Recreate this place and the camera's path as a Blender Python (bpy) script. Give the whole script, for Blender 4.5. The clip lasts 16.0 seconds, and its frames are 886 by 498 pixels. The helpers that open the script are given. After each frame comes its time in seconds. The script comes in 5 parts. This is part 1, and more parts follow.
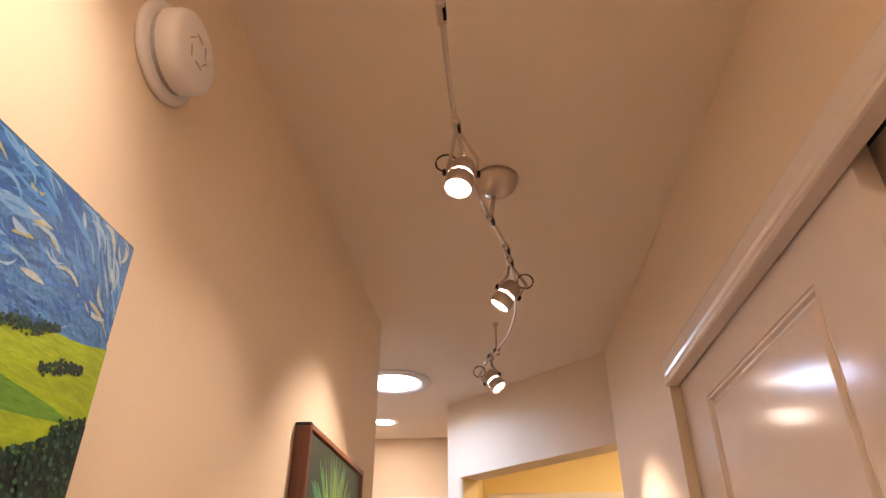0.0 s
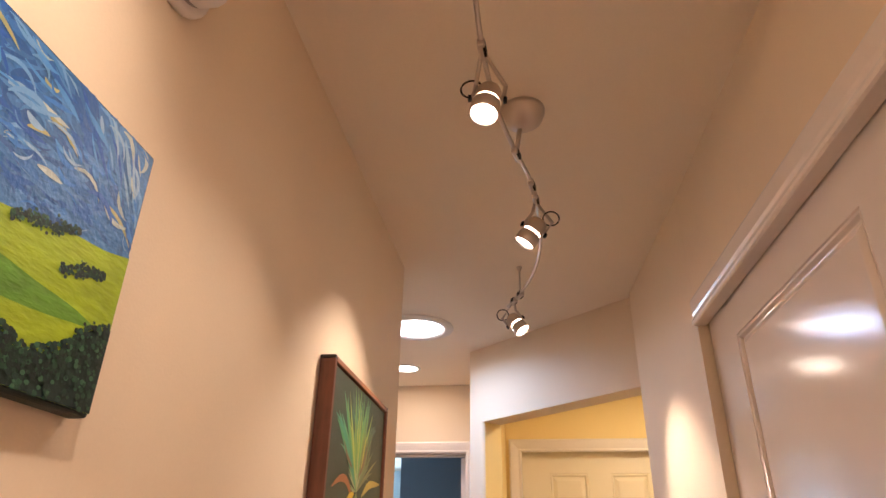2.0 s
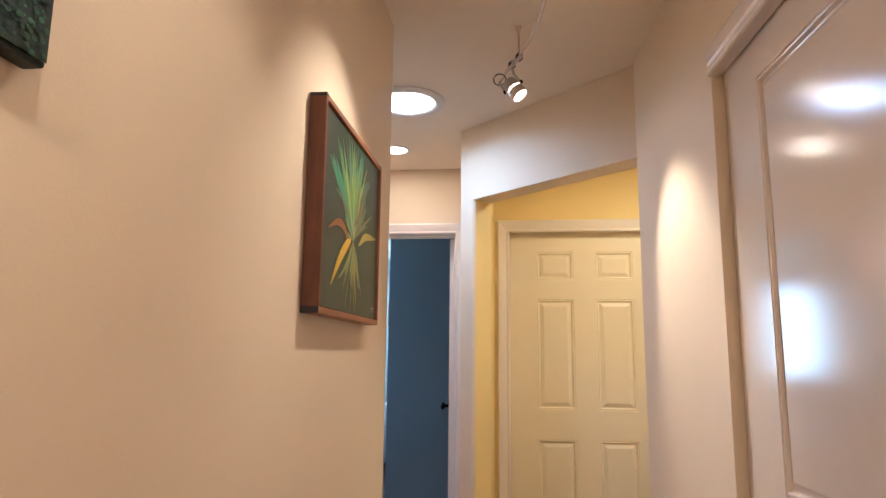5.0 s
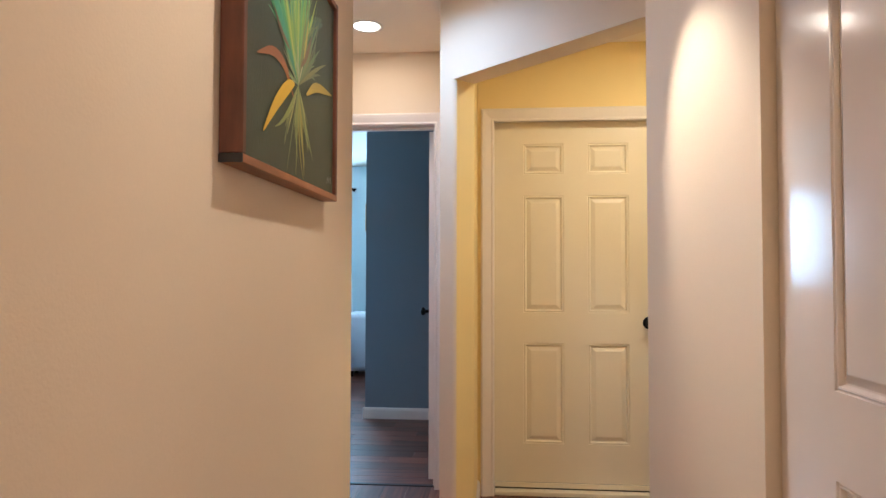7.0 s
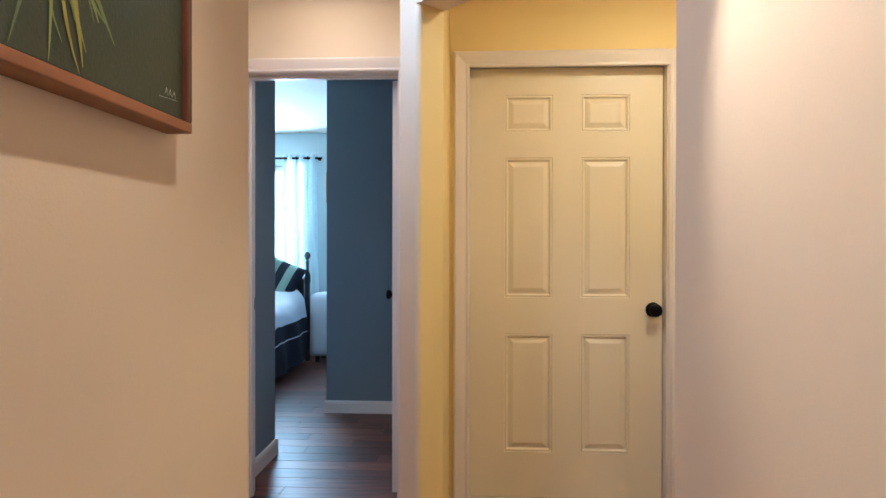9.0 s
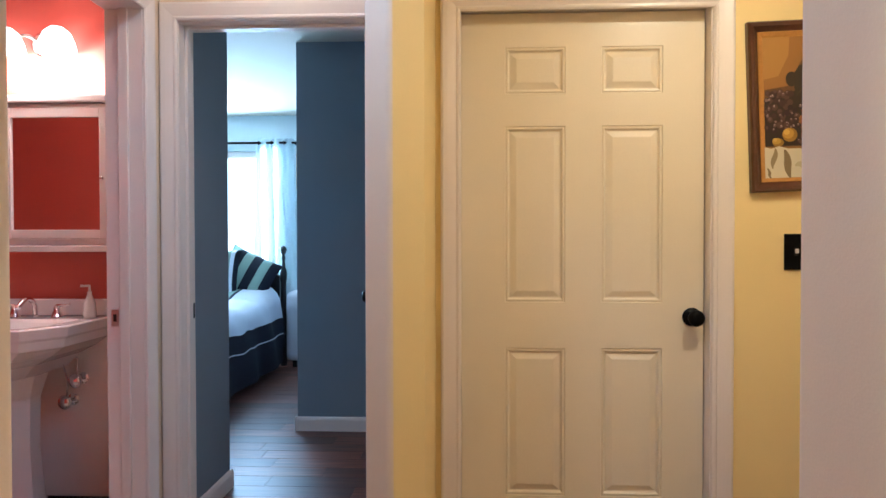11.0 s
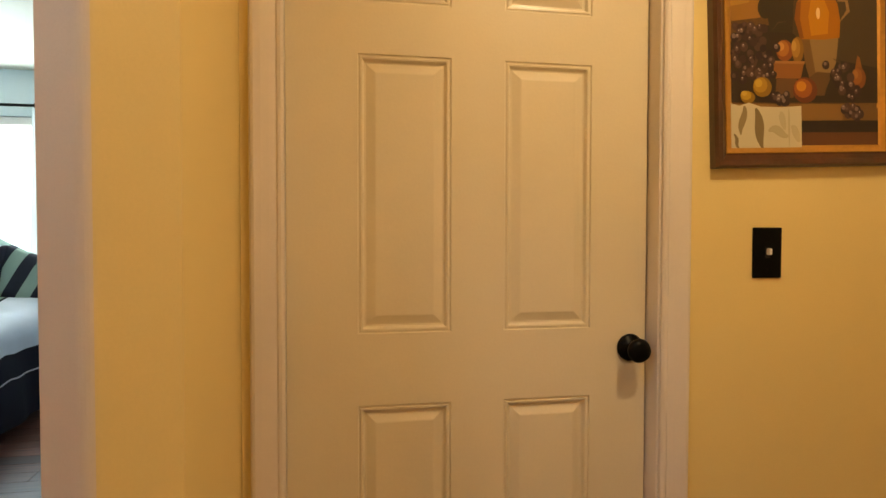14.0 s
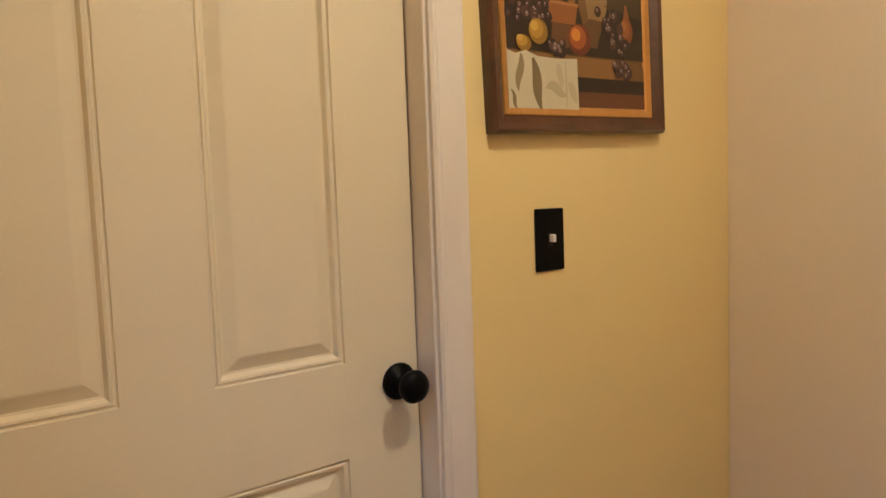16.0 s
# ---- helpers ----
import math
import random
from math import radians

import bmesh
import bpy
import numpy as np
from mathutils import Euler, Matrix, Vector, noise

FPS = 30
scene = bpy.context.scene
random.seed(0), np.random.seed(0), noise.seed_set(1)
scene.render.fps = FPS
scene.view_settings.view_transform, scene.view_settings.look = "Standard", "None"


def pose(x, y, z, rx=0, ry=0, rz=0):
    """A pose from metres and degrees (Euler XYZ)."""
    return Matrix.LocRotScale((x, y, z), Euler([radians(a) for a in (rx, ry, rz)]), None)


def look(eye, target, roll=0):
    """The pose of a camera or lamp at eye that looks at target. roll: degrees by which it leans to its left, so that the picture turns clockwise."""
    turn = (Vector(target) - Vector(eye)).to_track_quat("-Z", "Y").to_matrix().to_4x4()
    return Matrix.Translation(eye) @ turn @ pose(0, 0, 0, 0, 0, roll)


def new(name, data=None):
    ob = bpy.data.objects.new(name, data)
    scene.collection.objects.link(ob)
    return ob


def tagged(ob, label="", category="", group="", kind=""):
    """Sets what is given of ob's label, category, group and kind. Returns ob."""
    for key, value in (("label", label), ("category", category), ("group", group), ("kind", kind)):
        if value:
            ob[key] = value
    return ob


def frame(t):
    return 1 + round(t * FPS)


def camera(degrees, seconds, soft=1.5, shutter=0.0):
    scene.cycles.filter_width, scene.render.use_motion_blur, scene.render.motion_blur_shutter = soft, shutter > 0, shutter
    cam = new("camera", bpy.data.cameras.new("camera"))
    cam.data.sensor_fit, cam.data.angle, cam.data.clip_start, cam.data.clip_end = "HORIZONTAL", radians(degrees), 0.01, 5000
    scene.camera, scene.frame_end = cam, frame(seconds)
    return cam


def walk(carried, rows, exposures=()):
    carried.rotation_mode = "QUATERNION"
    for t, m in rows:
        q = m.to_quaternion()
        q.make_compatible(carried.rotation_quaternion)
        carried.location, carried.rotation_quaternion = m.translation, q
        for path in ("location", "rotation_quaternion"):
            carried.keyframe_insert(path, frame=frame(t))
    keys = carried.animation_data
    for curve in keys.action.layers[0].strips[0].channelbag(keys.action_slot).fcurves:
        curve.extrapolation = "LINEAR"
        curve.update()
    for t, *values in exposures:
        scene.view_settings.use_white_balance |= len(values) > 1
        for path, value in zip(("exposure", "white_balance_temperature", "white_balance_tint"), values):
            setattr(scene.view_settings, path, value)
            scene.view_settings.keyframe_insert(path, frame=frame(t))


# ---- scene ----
cam = camera(69.6, 16.0)
# seconds, eye, target, roll
PATH = [
    (0.0, (0.122, 0.157, 1.438), (-0.061, 1.872, 2.45), 0.0),
    (0.5, (0.119, 0.158, 1.432), (-0.089, 1.873, 2.44), 0.6),
    (1.0, (0.115, 0.166, 1.425), (-0.112, 1.881, 2.429), 0.8),
    (1.5, (0.112, 0.181, 1.415), (-0.128, 1.912, 2.388), 1.0),
    (2.0, (0.108, 0.208, 1.402), (-0.147, 1.978, 2.297), 1.0),
    (2.5, (0.104, 0.227, 1.388), (-0.168, 2.039, 2.189), 1.0),
    (3.0, (0.102, 0.242, 1.375), (-0.167, 2.091, 2.088), 0.9),
    (3.5, (0.1, 0.256, 1.36), (-0.165, 2.137, 1.987), 1.0),
    (4.0, (0.088, 0.279, 1.341), (-0.161, 2.193, 1.863), 0.9),
    (4.5, (0.069, 0.304, 1.318), (-0.159, 2.245, 1.744), 0.7),
    (5.0, (0.059, 0.334, 1.295), (-0.163, 2.295, 1.619), 0.6),
    (7.5, (0.037, 0.794, 1.206), (-0.112, 2.789, 1.235), 0.1),
    (8.0, (0.021, 0.947, 1.203), (-0.108, 2.943, 1.207), 0.1),
    (8.5, (0.028, 1.076, 1.204), (-0.091, 3.072, 1.197), 0.0),
    (9.0, (0.069, 1.242, 1.219), (-0.041, 3.239, 1.207), 0.1),
    (11.5, (0.063, 2.0, 1.211), (-0.006, 3.998, 1.168), -0.3),
    (12.0, (0.052, 2.158, 1.215), (0.057, 4.158, 1.161), -0.2),
    (12.5, (0.028, 2.298, 1.223), (0.12, 4.295, 1.167), -0.2),
    (13.0, (0.051, 2.447, 1.217), (0.194, 4.441, 1.154), -0.1),
    (13.5, (0.072, 2.6, 1.238), (0.293, 4.586, 1.166), 0.0),
    (14.0, (0.111, 2.715, 1.218), (0.482, 4.68, 1.16), 0.1),
    (14.5, (0.102, 2.858, 1.239), (0.689, 4.769, 1.171), -0.3),
    (15.0, (0.11, 2.973, 1.243), (0.86, 4.825, 1.152), -1.1),
    (15.5, (0.174, 3.1, 1.248), (1.07, 4.883, 1.11), -1.9),
    (16.0, (0.259, 3.222, 1.247), (1.448, 4.824, 1.101), -2.1),
]
walk(cam, [(t, look(eye, target, roll)) for t, eye, target, roll in PATH],
     exposures=[(0.0, 0.20, 6450, 20), (2.5, 0.16, 6200, 18), (5.0, 0.17, 5700, 10), (9.0, 0.12, 5600, 9), (11.5, 0.04, 5450, 13), (12.5, 0.0, 5850, 12), (13.5, -0.10, 6550, 14),
                (14.0, -0.32, 8200, 14), (14.5, -0.28, 9100, 14), (15.0, -0.2, 8300, 12), (15.5, -0.20, 6150, 11), (16.0, -0.16, 5550, 11)])


# ---- world and light ----
world = bpy.data.worlds.new("world")
scene.world = world
world.use_nodes = True
wn = world.node_tree
sky = wn.nodes.new("ShaderNodeTexSky")
sky.sky_type, sky.sun_disc, sky.sun_elevation, sky.sun_rotation = "NISHITA", False, radians(38), radians(20)
wn.nodes["Background"].inputs["Strength"].default_value = 0.12
wn.links.new(sky.outputs["Color"], wn.nodes["Background"].inputs["Color"])

WARM = (1.0, 0.82, 0.62)
DAY = (0.53, 0.78, 1.0)


def lamp(name, kind, m, power, color, **more):
    data = bpy.data.lights.new(name, kind)
    data.energy, data.color = power, color
    if "spot_size" in more:
        data.spot_size, data.spot_blend = radians(more["spot_size"]), more.get("spot_blend", 0.5)
    if "radius" in more:
        data.shadow_soft_size = more["radius"]
    if "spread" in more:
        data.spread = radians(more["spread"])
    if "size" in more:
        data.shape, data.size, data.size_y = more.get("shape", "RECTANGLE"), more["size"], more.get("size_y", more["size"])
    ob = new(name, data)
    ob.matrix_world = m
    return ob


CEIL = 2.445
SUN = lamp("sun", "SUN", pose(0, 0, 9, 52, 0, 200), 1.2, (1.0, 0.95, 0.88))
SUN.data.angle = radians(10)
# the lit spot heads of the track: lens, aim
SPOTS = [((0.041, 1.205, 2.200), (-0.10, 0.97, 1.28)), ((0.109, 1.748, 2.190), (-0.36, 1.73, 1.50)), ((0.083, 2.486, 2.200), (0.545, 2.27, 1.50)), ((0.060, 0.400, 2.200), (-0.36, 0.46, 1.83))]
for (lens, aim), watts, wide in zip(SPOTS, (9, 21, 42, 13), (98, 78, 52, 88)):
    m = look(lens, aim)
    lamp("spot_lamp", "SPOT", m @ Matrix.Translation((0, 0, -0.012)), watts, WARM, spot_size=wide, spot_blend=0.8, radius=0.018)
lamp("tube_light", "AREA", pose(-0.43, 3.10, CEIL - 0.02), 8, (0.50, 0.70, 1.0), spread=160, size=0.25, shape="DISK")
lamp("can_light", "AREA", pose(-0.612, 3.797, CEIL - 0.012), 3.2, WARM, size=0.11, shape="DISK")
lamp("alcove_light", "AREA", pose(0.95, 3.22, CEIL - 0.03), 14, (1.0, 0.85, 0.56), size=0.16, shape="DISK")
lamp("window_light", "AREA", pose(-2.80, 8.06, 1.50, -90, 0, 0), 150, DAY, size=1.9, size_y=1.2)
for bx in (-2.045, -1.805):
    lamp("vanity_bulb", "POINT", pose(bx, 4.62, 2.00), 17, (1.0, 0.74, 0.60), radius=0.04)
# fill lamp added out of view to brighten the hall walls and ceiling
lamp("hall_fill_light", "AREA", pose(0.09, -0.75, CEIL - 0.02), 20, (1.0, 0.80, 0.60), size=0.16, shape="DISK")


# ---- materials ----
def nodes_of(name, rough=0.6, metal=0.0, spec=0.5):
    mat = bpy.data.materials.new(name)
    mat.use_nodes = True
    t = mat.node_tree
    b = t.nodes["Principled BSDF"]
    b.inputs["Roughness"].default_value, b.inputs["Metallic"].default_value = rough, metal
    b.inputs["Specular IOR Level"].default_value = spec
    return mat, t, b


def surface(name, color, rough=0.6, metal=0.0, spec=0.5, vary=0.06, scale=3.0, grain=180.0, bump=0.02, stretch=(1, 1, 1), coat=0.0):
    """Colour with a broad and a fine variation, and a fine relief, in world-size object coordinates."""
    mat, t, b = nodes_of(name, rough, metal, spec)
    co = t.nodes.new("ShaderNodeTexCoord")
    mp = t.nodes.new("ShaderNodeMapping")
    mp.inputs["Scale"].default_value = stretch
    t.links.new(co.outputs["Object"], mp.inputs["Vector"])
    big, fine = t.nodes.new("ShaderNodeTexNoise"), t.nodes.new("ShaderNodeTexNoise")
    big.inputs["Scale"].default_value, big.inputs["Detail"].default_value = scale, 4
    fine.inputs["Scale"].default_value, fine.inputs["Detail"].default_value = grain, 3
    for n in (big, fine):
        t.links.new(mp.outputs["Vector"], n.inputs["Vector"])
    ramp = t.nodes.new("ShaderNodeValToRGB")
    ramp.color_ramp.elements[0].position, ramp.color_ramp.elements[1].position = 0.3, 0.7
    ramp.color_ramp.elements[0].color = (*[c * (1 - vary) for c in color], 1)
    ramp.color_ramp.elements[1].color = (*[min(1, c * (1 + vary)) for c in color], 1)
    mix = t.nodes.new("ShaderNodeMath")
    mix.operation = "MULTIPLY_ADD"
    mix.inputs[1].default_value, mix.inputs[2].default_value = 0.35, 0.0
    add = t.nodes.new("ShaderNodeMath")
    add.operation = "MULTIPLY_ADD"
    add.inputs[1].default_value = 0.65
    t.links.new(fine.outputs["Fac"], mix.inputs[0])
    t.links.new(big.outputs["Fac"], add.inputs[0])
    t.links.new(mix.outputs[0], add.inputs[2])
    t.links.new(add.outputs[0], ramp.inputs["Fac"])
    t.links.new(ramp.outputs["Color"], b.inputs["Base Color"])
    if bump:
        bp = t.nodes.new("ShaderNodeBump")
        bp.inputs["Strength"].default_value, bp.inputs["Distance"].default_value = bump * 10, 0.001
        t.links.new(fine.outputs["Fac"], bp.inputs["Height"])
        t.links.new(bp.outputs["Normal"], b.inputs["Normal"])
    if coat:
        b.inputs["Coat Weight"].default_value, b.inputs["Coat Roughness"].default_value = coat, 0.12
    return mat


def glow(name, color, strength):
    mat, t, b = nodes_of(name, 0.5)
    b.inputs["Base Color"].default_value = (*color, 1)
    b.inputs["Emission Color"].default_value, b.inputs["Emission Strength"].default_value = (*color, 1), strength
    return mat


def island_colors(name, colors, rough=0.5, bump=0.05, grain=260.0):
    """Each separate dab of paint takes one of the colours."""
    mat, t, b = nodes_of(name, rough)
    geo = t.nodes.new("ShaderNodeNewGeometry")
    ramp = t.nodes.new("ShaderNodeValToRGB")
    ramp.color_ramp.interpolation = "CONSTANT"
    el = ramp.color_ramp.elements
    while len(el) < len(colors):
        el.new(0.5)
    for i, c in enumerate(colors):
        el[i].position, el[i].color = i / len(colors), (*c, 1)
    t.links.new(geo.outputs["Random Per Island"], ramp.inputs["Fac"])
    t.links.new(ramp.outputs["Color"], b.inputs["Base Color"])
    n, bp, co = t.nodes.new("ShaderNodeTexNoise"), t.nodes.new("ShaderNodeBump"), t.nodes.new("ShaderNodeTexCoord")
    n.inputs["Scale"].default_value = grain
    t.links.new(co.outputs["Object"], n.inputs["Vector"])
    bp.inputs["Strength"].default_value, bp.inputs["Distance"].default_value = bump * 10, 0.001
    t.links.new(n.outputs["Fac"], bp.inputs["Height"])
    t.links.new(bp.outputs["Normal"], b.inputs["Normal"])
    return mat


def wood_floor(name):
    mat, t, b = nodes_of(name, 0.38)
    co, mp, info = t.nodes.new("ShaderNodeTexCoord"), t.nodes.new("ShaderNodeMapping"), t.nodes.new("ShaderNodeObjectInfo")
    mp.inputs["Scale"].default_value = (1.5, 22, 22)
    off = t.nodes.new("ShaderNodeVectorMath")
    off.operation = "SCALE"
    off.inputs[0].default_value = (7.0, 5.0, 3.0)
    t.links.new(info.outputs["Random"], off.inputs["Scale"])
    t.links.new(off.outputs["Vector"], mp.inputs["Location"])
    t.links.new(co.outputs["Object"], mp.inputs["Vector"])
    n = t.nodes.new("ShaderNodeTexNoise")
    n.inputs["Scale"].default_value, n.inputs["Detail"].default_value, n.inputs["Distortion"].default_value = 2.4, 6, 0.6
    t.links.new(mp.outputs["Vector"], n.inputs["Vector"])
    ramp = t.nodes.new("ShaderNodeValToRGB")
    ramp.color_ramp.elements[0].position, ramp.color_ramp.elements[0].color = 0.28, (0.050, 0.016, 0.010, 1)
    ramp.color_ramp.elements[1].position, ramp.color_ramp.elements[1].color = 0.75, (0.21, 0.072, 0.042, 1)
    t.links.new(n.outputs["Fac"], ramp.inputs["Fac"])
    hsv = t.nodes.new("ShaderNodeHueSaturation")
    val = t.nodes.new("ShaderNodeMath")
    val.operation = "MULTIPLY_ADD"
    val.inputs[1].default_value, val.inputs[2].default_value = 0.9, 0.55
    t.links.new(info.outputs["Random"], val.inputs[0])
    t.links.new(val.outputs[0], hsv.inputs["Value"])
    t.links.new(ramp.outputs["Color"], hsv.inputs["Color"])
    t.links.new(hsv.outputs["Color"], b.inputs["Base Color"])
    bp = t.nodes.new("ShaderNodeBump")
    bp.inputs["Strength"].default_value, bp.inputs["Distance"].default_value = 0.25, 0.001
    t.links.new(n.outputs["Fac"], bp.inputs["Height"])
    t.links.new(bp.outputs["Normal"], b.inputs["Normal"])
    return mat


CREAM = surface("cream_wall_paint", (0.80, 0.660, 0.495), 0.62, vary=0.03, scale=1.6, grain=240, bump=0.03)
# cream wall paint with the alcove lamp's yellow put into the colour
CREAM_LAMPLIT = surface("cream_paint_lamp_tint", (0.85, 0.66, 0.30), 0.62, vary=0.03, scale=1.6, grain=240, bump=0.03)
CEILING = surface("ceiling_paint", (0.88, 0.78, 0.65), 0.8, vary=0.03, scale=1.4, grain=160, bump=0.05)
BLUEGREY = surface("blue_grey_wall_paint", (0.195, 0.235, 0.275), 0.65, vary=0.04, scale=1.6, grain=240, bump=0.03)
PALE = surface("pale_bedroom_paint", (0.62, 0.70, 0.72), 0.7, vary=0.03, scale=1.6, grain=240, bump=0.03)
RED = surface("red_wall_paint", (0.55, 0.10, 0.07), 0.55, vary=0.04, scale=1.6, grain=240, bump=0.03)
TRIM = surface("white_trim_paint", (0.80, 0.72, 0.66), 0.28, vary=0.025, scale=4, grain=120, bump=0.012, coat=0.25)
DOORPAINT = surface("cream_door_paint", (0.80, 0.70, 0.52), 0.35, vary=0.03, scale=3, grain=150, bump=0.02, coat=0.1)
CLOSETPAINT = surface("glossy_closet_paint", (0.76, 0.67, 0.60), 0.15, vary=0.02, scale=3, grain=14, bump=0.012, spec=0.28)
PLANK = wood_floor("dark_hardwood")
SUBFLOOR = surface("dark_subfloor", (0.02, 0.012, 0.01), 0.8)
BLACK = surface("black_metal", (0.003, 0.0028, 0.003), 0.36, spec=0.10, vary=0.2, grain=90)
DARK = surface("dark_shadow_gap", (0.02, 0.018, 0.016), 0.8)
NICKEL = surface("brushed_nickel", (0.62, 0.55, 0.50), 0.32, metal=1.0, vary=0.05, grain=300, stretch=(1, 1, 8))
CHROME = surface("chrome", (0.75, 0.75, 0.76), 0.08, metal=1.0, vary=0.02)
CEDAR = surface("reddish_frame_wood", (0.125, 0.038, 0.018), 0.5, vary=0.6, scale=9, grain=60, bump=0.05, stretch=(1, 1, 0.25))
# rails: a paler brown than the sides, grain turned along y
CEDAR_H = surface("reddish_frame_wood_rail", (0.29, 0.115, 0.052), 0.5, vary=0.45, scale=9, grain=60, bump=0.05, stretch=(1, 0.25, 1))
PICWOOD = surface("dark_picture_frame_wood", (0.075, 0.024, 0.011), 0.3, vary=0.4, scale=12, grain=70, bump=0.03, coat=0.3)
GILT = surface("gilt_liner", (0.55, 0.28, 0.07), 0.35, metal=0.5, vary=0.2, grain=80)
PLASTIC = surface("white_plastic", (0.80, 0.76, 0.73), 0.4, vary=0.02)
PORCELAIN = surface("white_porcelain", (0.82, 0.79, 0.76), 0.1, vary=0.01, coat=0.5)
MIRROR = surface("mirror_silver", (0.9, 0.9, 0.9), 0.02, metal=1.0, vary=0.0, bump=0.0)
VENT = surface("grey_vent_and_gap_shade", (0.42, 0.39, 0.37), 0.5)
LENS = glow("halogen_lens", (1.0, 0.86, 0.68), 26)
SLOT = glow("halogen_slot", (1.0, 0.72, 0.50), 14)
DIFFUSER = glow("daylight_diffuser", (0.93, 0.96, 1.0), 7)
CANLENS = glow("downlight_lens", (1.0, 0.90, 0.76), 7)
SHADE = glow("frosted_lamp_glass", (1.0, 0.88, 0.80), 5)
OUTSIDE = glow("bright_overcast_sky", (0.74, 0.92, 1.0), 4.2)
SHEER = surface("sheer_white_curtain", (0.80, 0.88, 0.90), 0.8, vary=0.03, grain=400)
t_ = SHEER.node_tree
t_.nodes["Principled BSDF"].inputs["Transmission Weight"].default_value = 0.0
tr_, mx_ = t_.nodes.new("ShaderNodeBsdfTranslucent"), t_.nodes.new("ShaderNodeMixShader")
tr_.inputs["Color"].default_value, mx_.inputs["Fac"].default_value = (0.85, 0.93, 0.95, 1), 0.6
t_.links.new(t_.nodes["Principled BSDF"].outputs[0], mx_.inputs[1])
t_.links.new(tr_.outputs[0], mx_.inputs[2])
t_.links.new(mx_.outputs[0], t_.nodes["Material Output"].inputs["Surface"])
WHITECLOTH = surface("white_cotton", (0.72, 0.73, 0.78), 0.9, vary=0.05, scale=6, grain=300, bump=0.08)
NAVY = surface("navy_cotton", (0.010, 0.011, 0.022), 0.9, vary=0.1, scale=6, grain=300, bump=0.08)
BLUECLOTH = surface("blue_cotton", (0.025, 0.045, 0.13), 0.9, vary=0.1, scale=6, grain=300, bump=0.08)
SAGE = surface("sage_green_cotton", (0.26, 0.36, 0.30), 0.9, vary=0.06, scale=6, grain=300, bump=0.08)
BLACKWOOD = surface("black_stained_wood", (0.016, 0.013, 0.014), 0.35, vary=0.2, grain=60)


# ---- mesh helpers ----
def part(name, bm, material, parent=None, label="", smooth=False):
    me = bpy.data.meshes.new(name)
    bmesh.ops.recalc_face_normals(bm, faces=bm.faces)
    bm.to_mesh(me)
    bm.free()
    for mt in (material if isinstance(material, (list, tuple)) else [material]):
        me.materials.append(mt)
    if smooth:
        for p in me.polygons:
            p.use_smooth = True
    ob = new(name, me)
    ob.parent = parent
    if label:
        tagged(ob, label)
    return ob


def thing(name, m, label, category, group="", kind=""):
    ob = new(name)
    ob.matrix_world = m
    ob.empty_display_size = 0.05
    return tagged(ob, label, category, group, kind)


def add_box(bm, lo, hi, bevel=0.0, segments=2):
    lo, hi = Vector(lo), Vector(hi)
    tmp = bmesh.new()
    bmesh.ops.create_cube(tmp, size=1, matrix=Matrix.Translation((lo + hi) / 2) @ Matrix.Diagonal((*(hi - lo), 1)))
    if bevel:
        bmesh.ops.bevel(tmp, geom=tmp.edges[:], offset=bevel, segments=segments, affect="EDGES", profile=0.5)
    join(bm, tmp)
    return bm


def join(bm, tmp, m=None):
    if m is not None:
        bmesh.ops.transform(tmp, matrix=m, verts=tmp.verts)
    me = bpy.data.meshes.new("tmp")
    tmp.to_mesh(me)
    tmp.free()
    bm.from_mesh(me)
    bpy.data.meshes.remove(me)
    return bm


def box(lo, hi, bevel=0.0, segments=2):
    return add_box(bmesh.new(), lo, hi, bevel, segments)


def lathe(profile, steps=32, m=None):
    """Turn (radius, height) pairs round z."""
    bm = bmesh.new()
    rings = []
    for r, z in profile:
        if r < 1e-6:
            rings.append([bm.verts.new((0, 0, z))])
        else:
            rings.append([bm.verts.new((r * math.cos(2 * math.pi * i / steps), r * math.sin(2 * math.pi * i / steps), z)) for i in range(steps)])
    for a, b in zip(rings, rings[1:]):
        for i in range(steps):
            j = (i + 1) % steps
            if len(a) == 1 and len(b) > 1:
                bm.faces.new((a[0], b[i], b[j]))
            elif len(b) == 1 and len(a) > 1:
                bm.faces.new((a[i], a[j], b[0]))
            elif len(a) > 1:
                bm.faces.new((a[i], a[j], b[j], b[i]))
    if m is not None:
        bmesh.ops.transform(bm, matrix=m, verts=bm.verts)
    return bm


def fillet(poly, rounds):
    """Round the named corners of a plan polygon: {index: radius}."""
    out = []
    n = len(poly)
    for i, p in enumerate(poly):
        if i not in rounds:
            out.append(p)
            continue
        p, a, b = Vector(p), Vector(poly[i - 1]), Vector(poly[(i + 1) % n])
        da, db = (a - p).normalized(), (b - p).normalized()
        half = da.angle(db) / 2
        d = rounds[i] / math.tan(half)
        c = p + (da + db).normalized() * (rounds[i] / math.sin(half))
        s, e = p + da * d - c, p + db * d - c
        for k in range(9):
            v = (s * (1 - k / 8) + e * (k / 8)).normalized() * rounds[i]
            out.append((c.x + v.x, c.y + v.y))
    return out


def prism(poly, z0, z1):
    bm = bmesh.new()
    lo = [bm.verts.new((x, y, z0)) for x, y in poly]
    hi = [bm.verts.new((x, y, z1)) for x, y in poly]
    n = len(poly)
    for i in range(n):
        bm.faces.new((lo[i], lo[(i + 1) % n], hi[(i + 1) % n], hi[i]))
    bm.faces.new(lo[::-1])
    bm.faces.new(hi)
    return bm


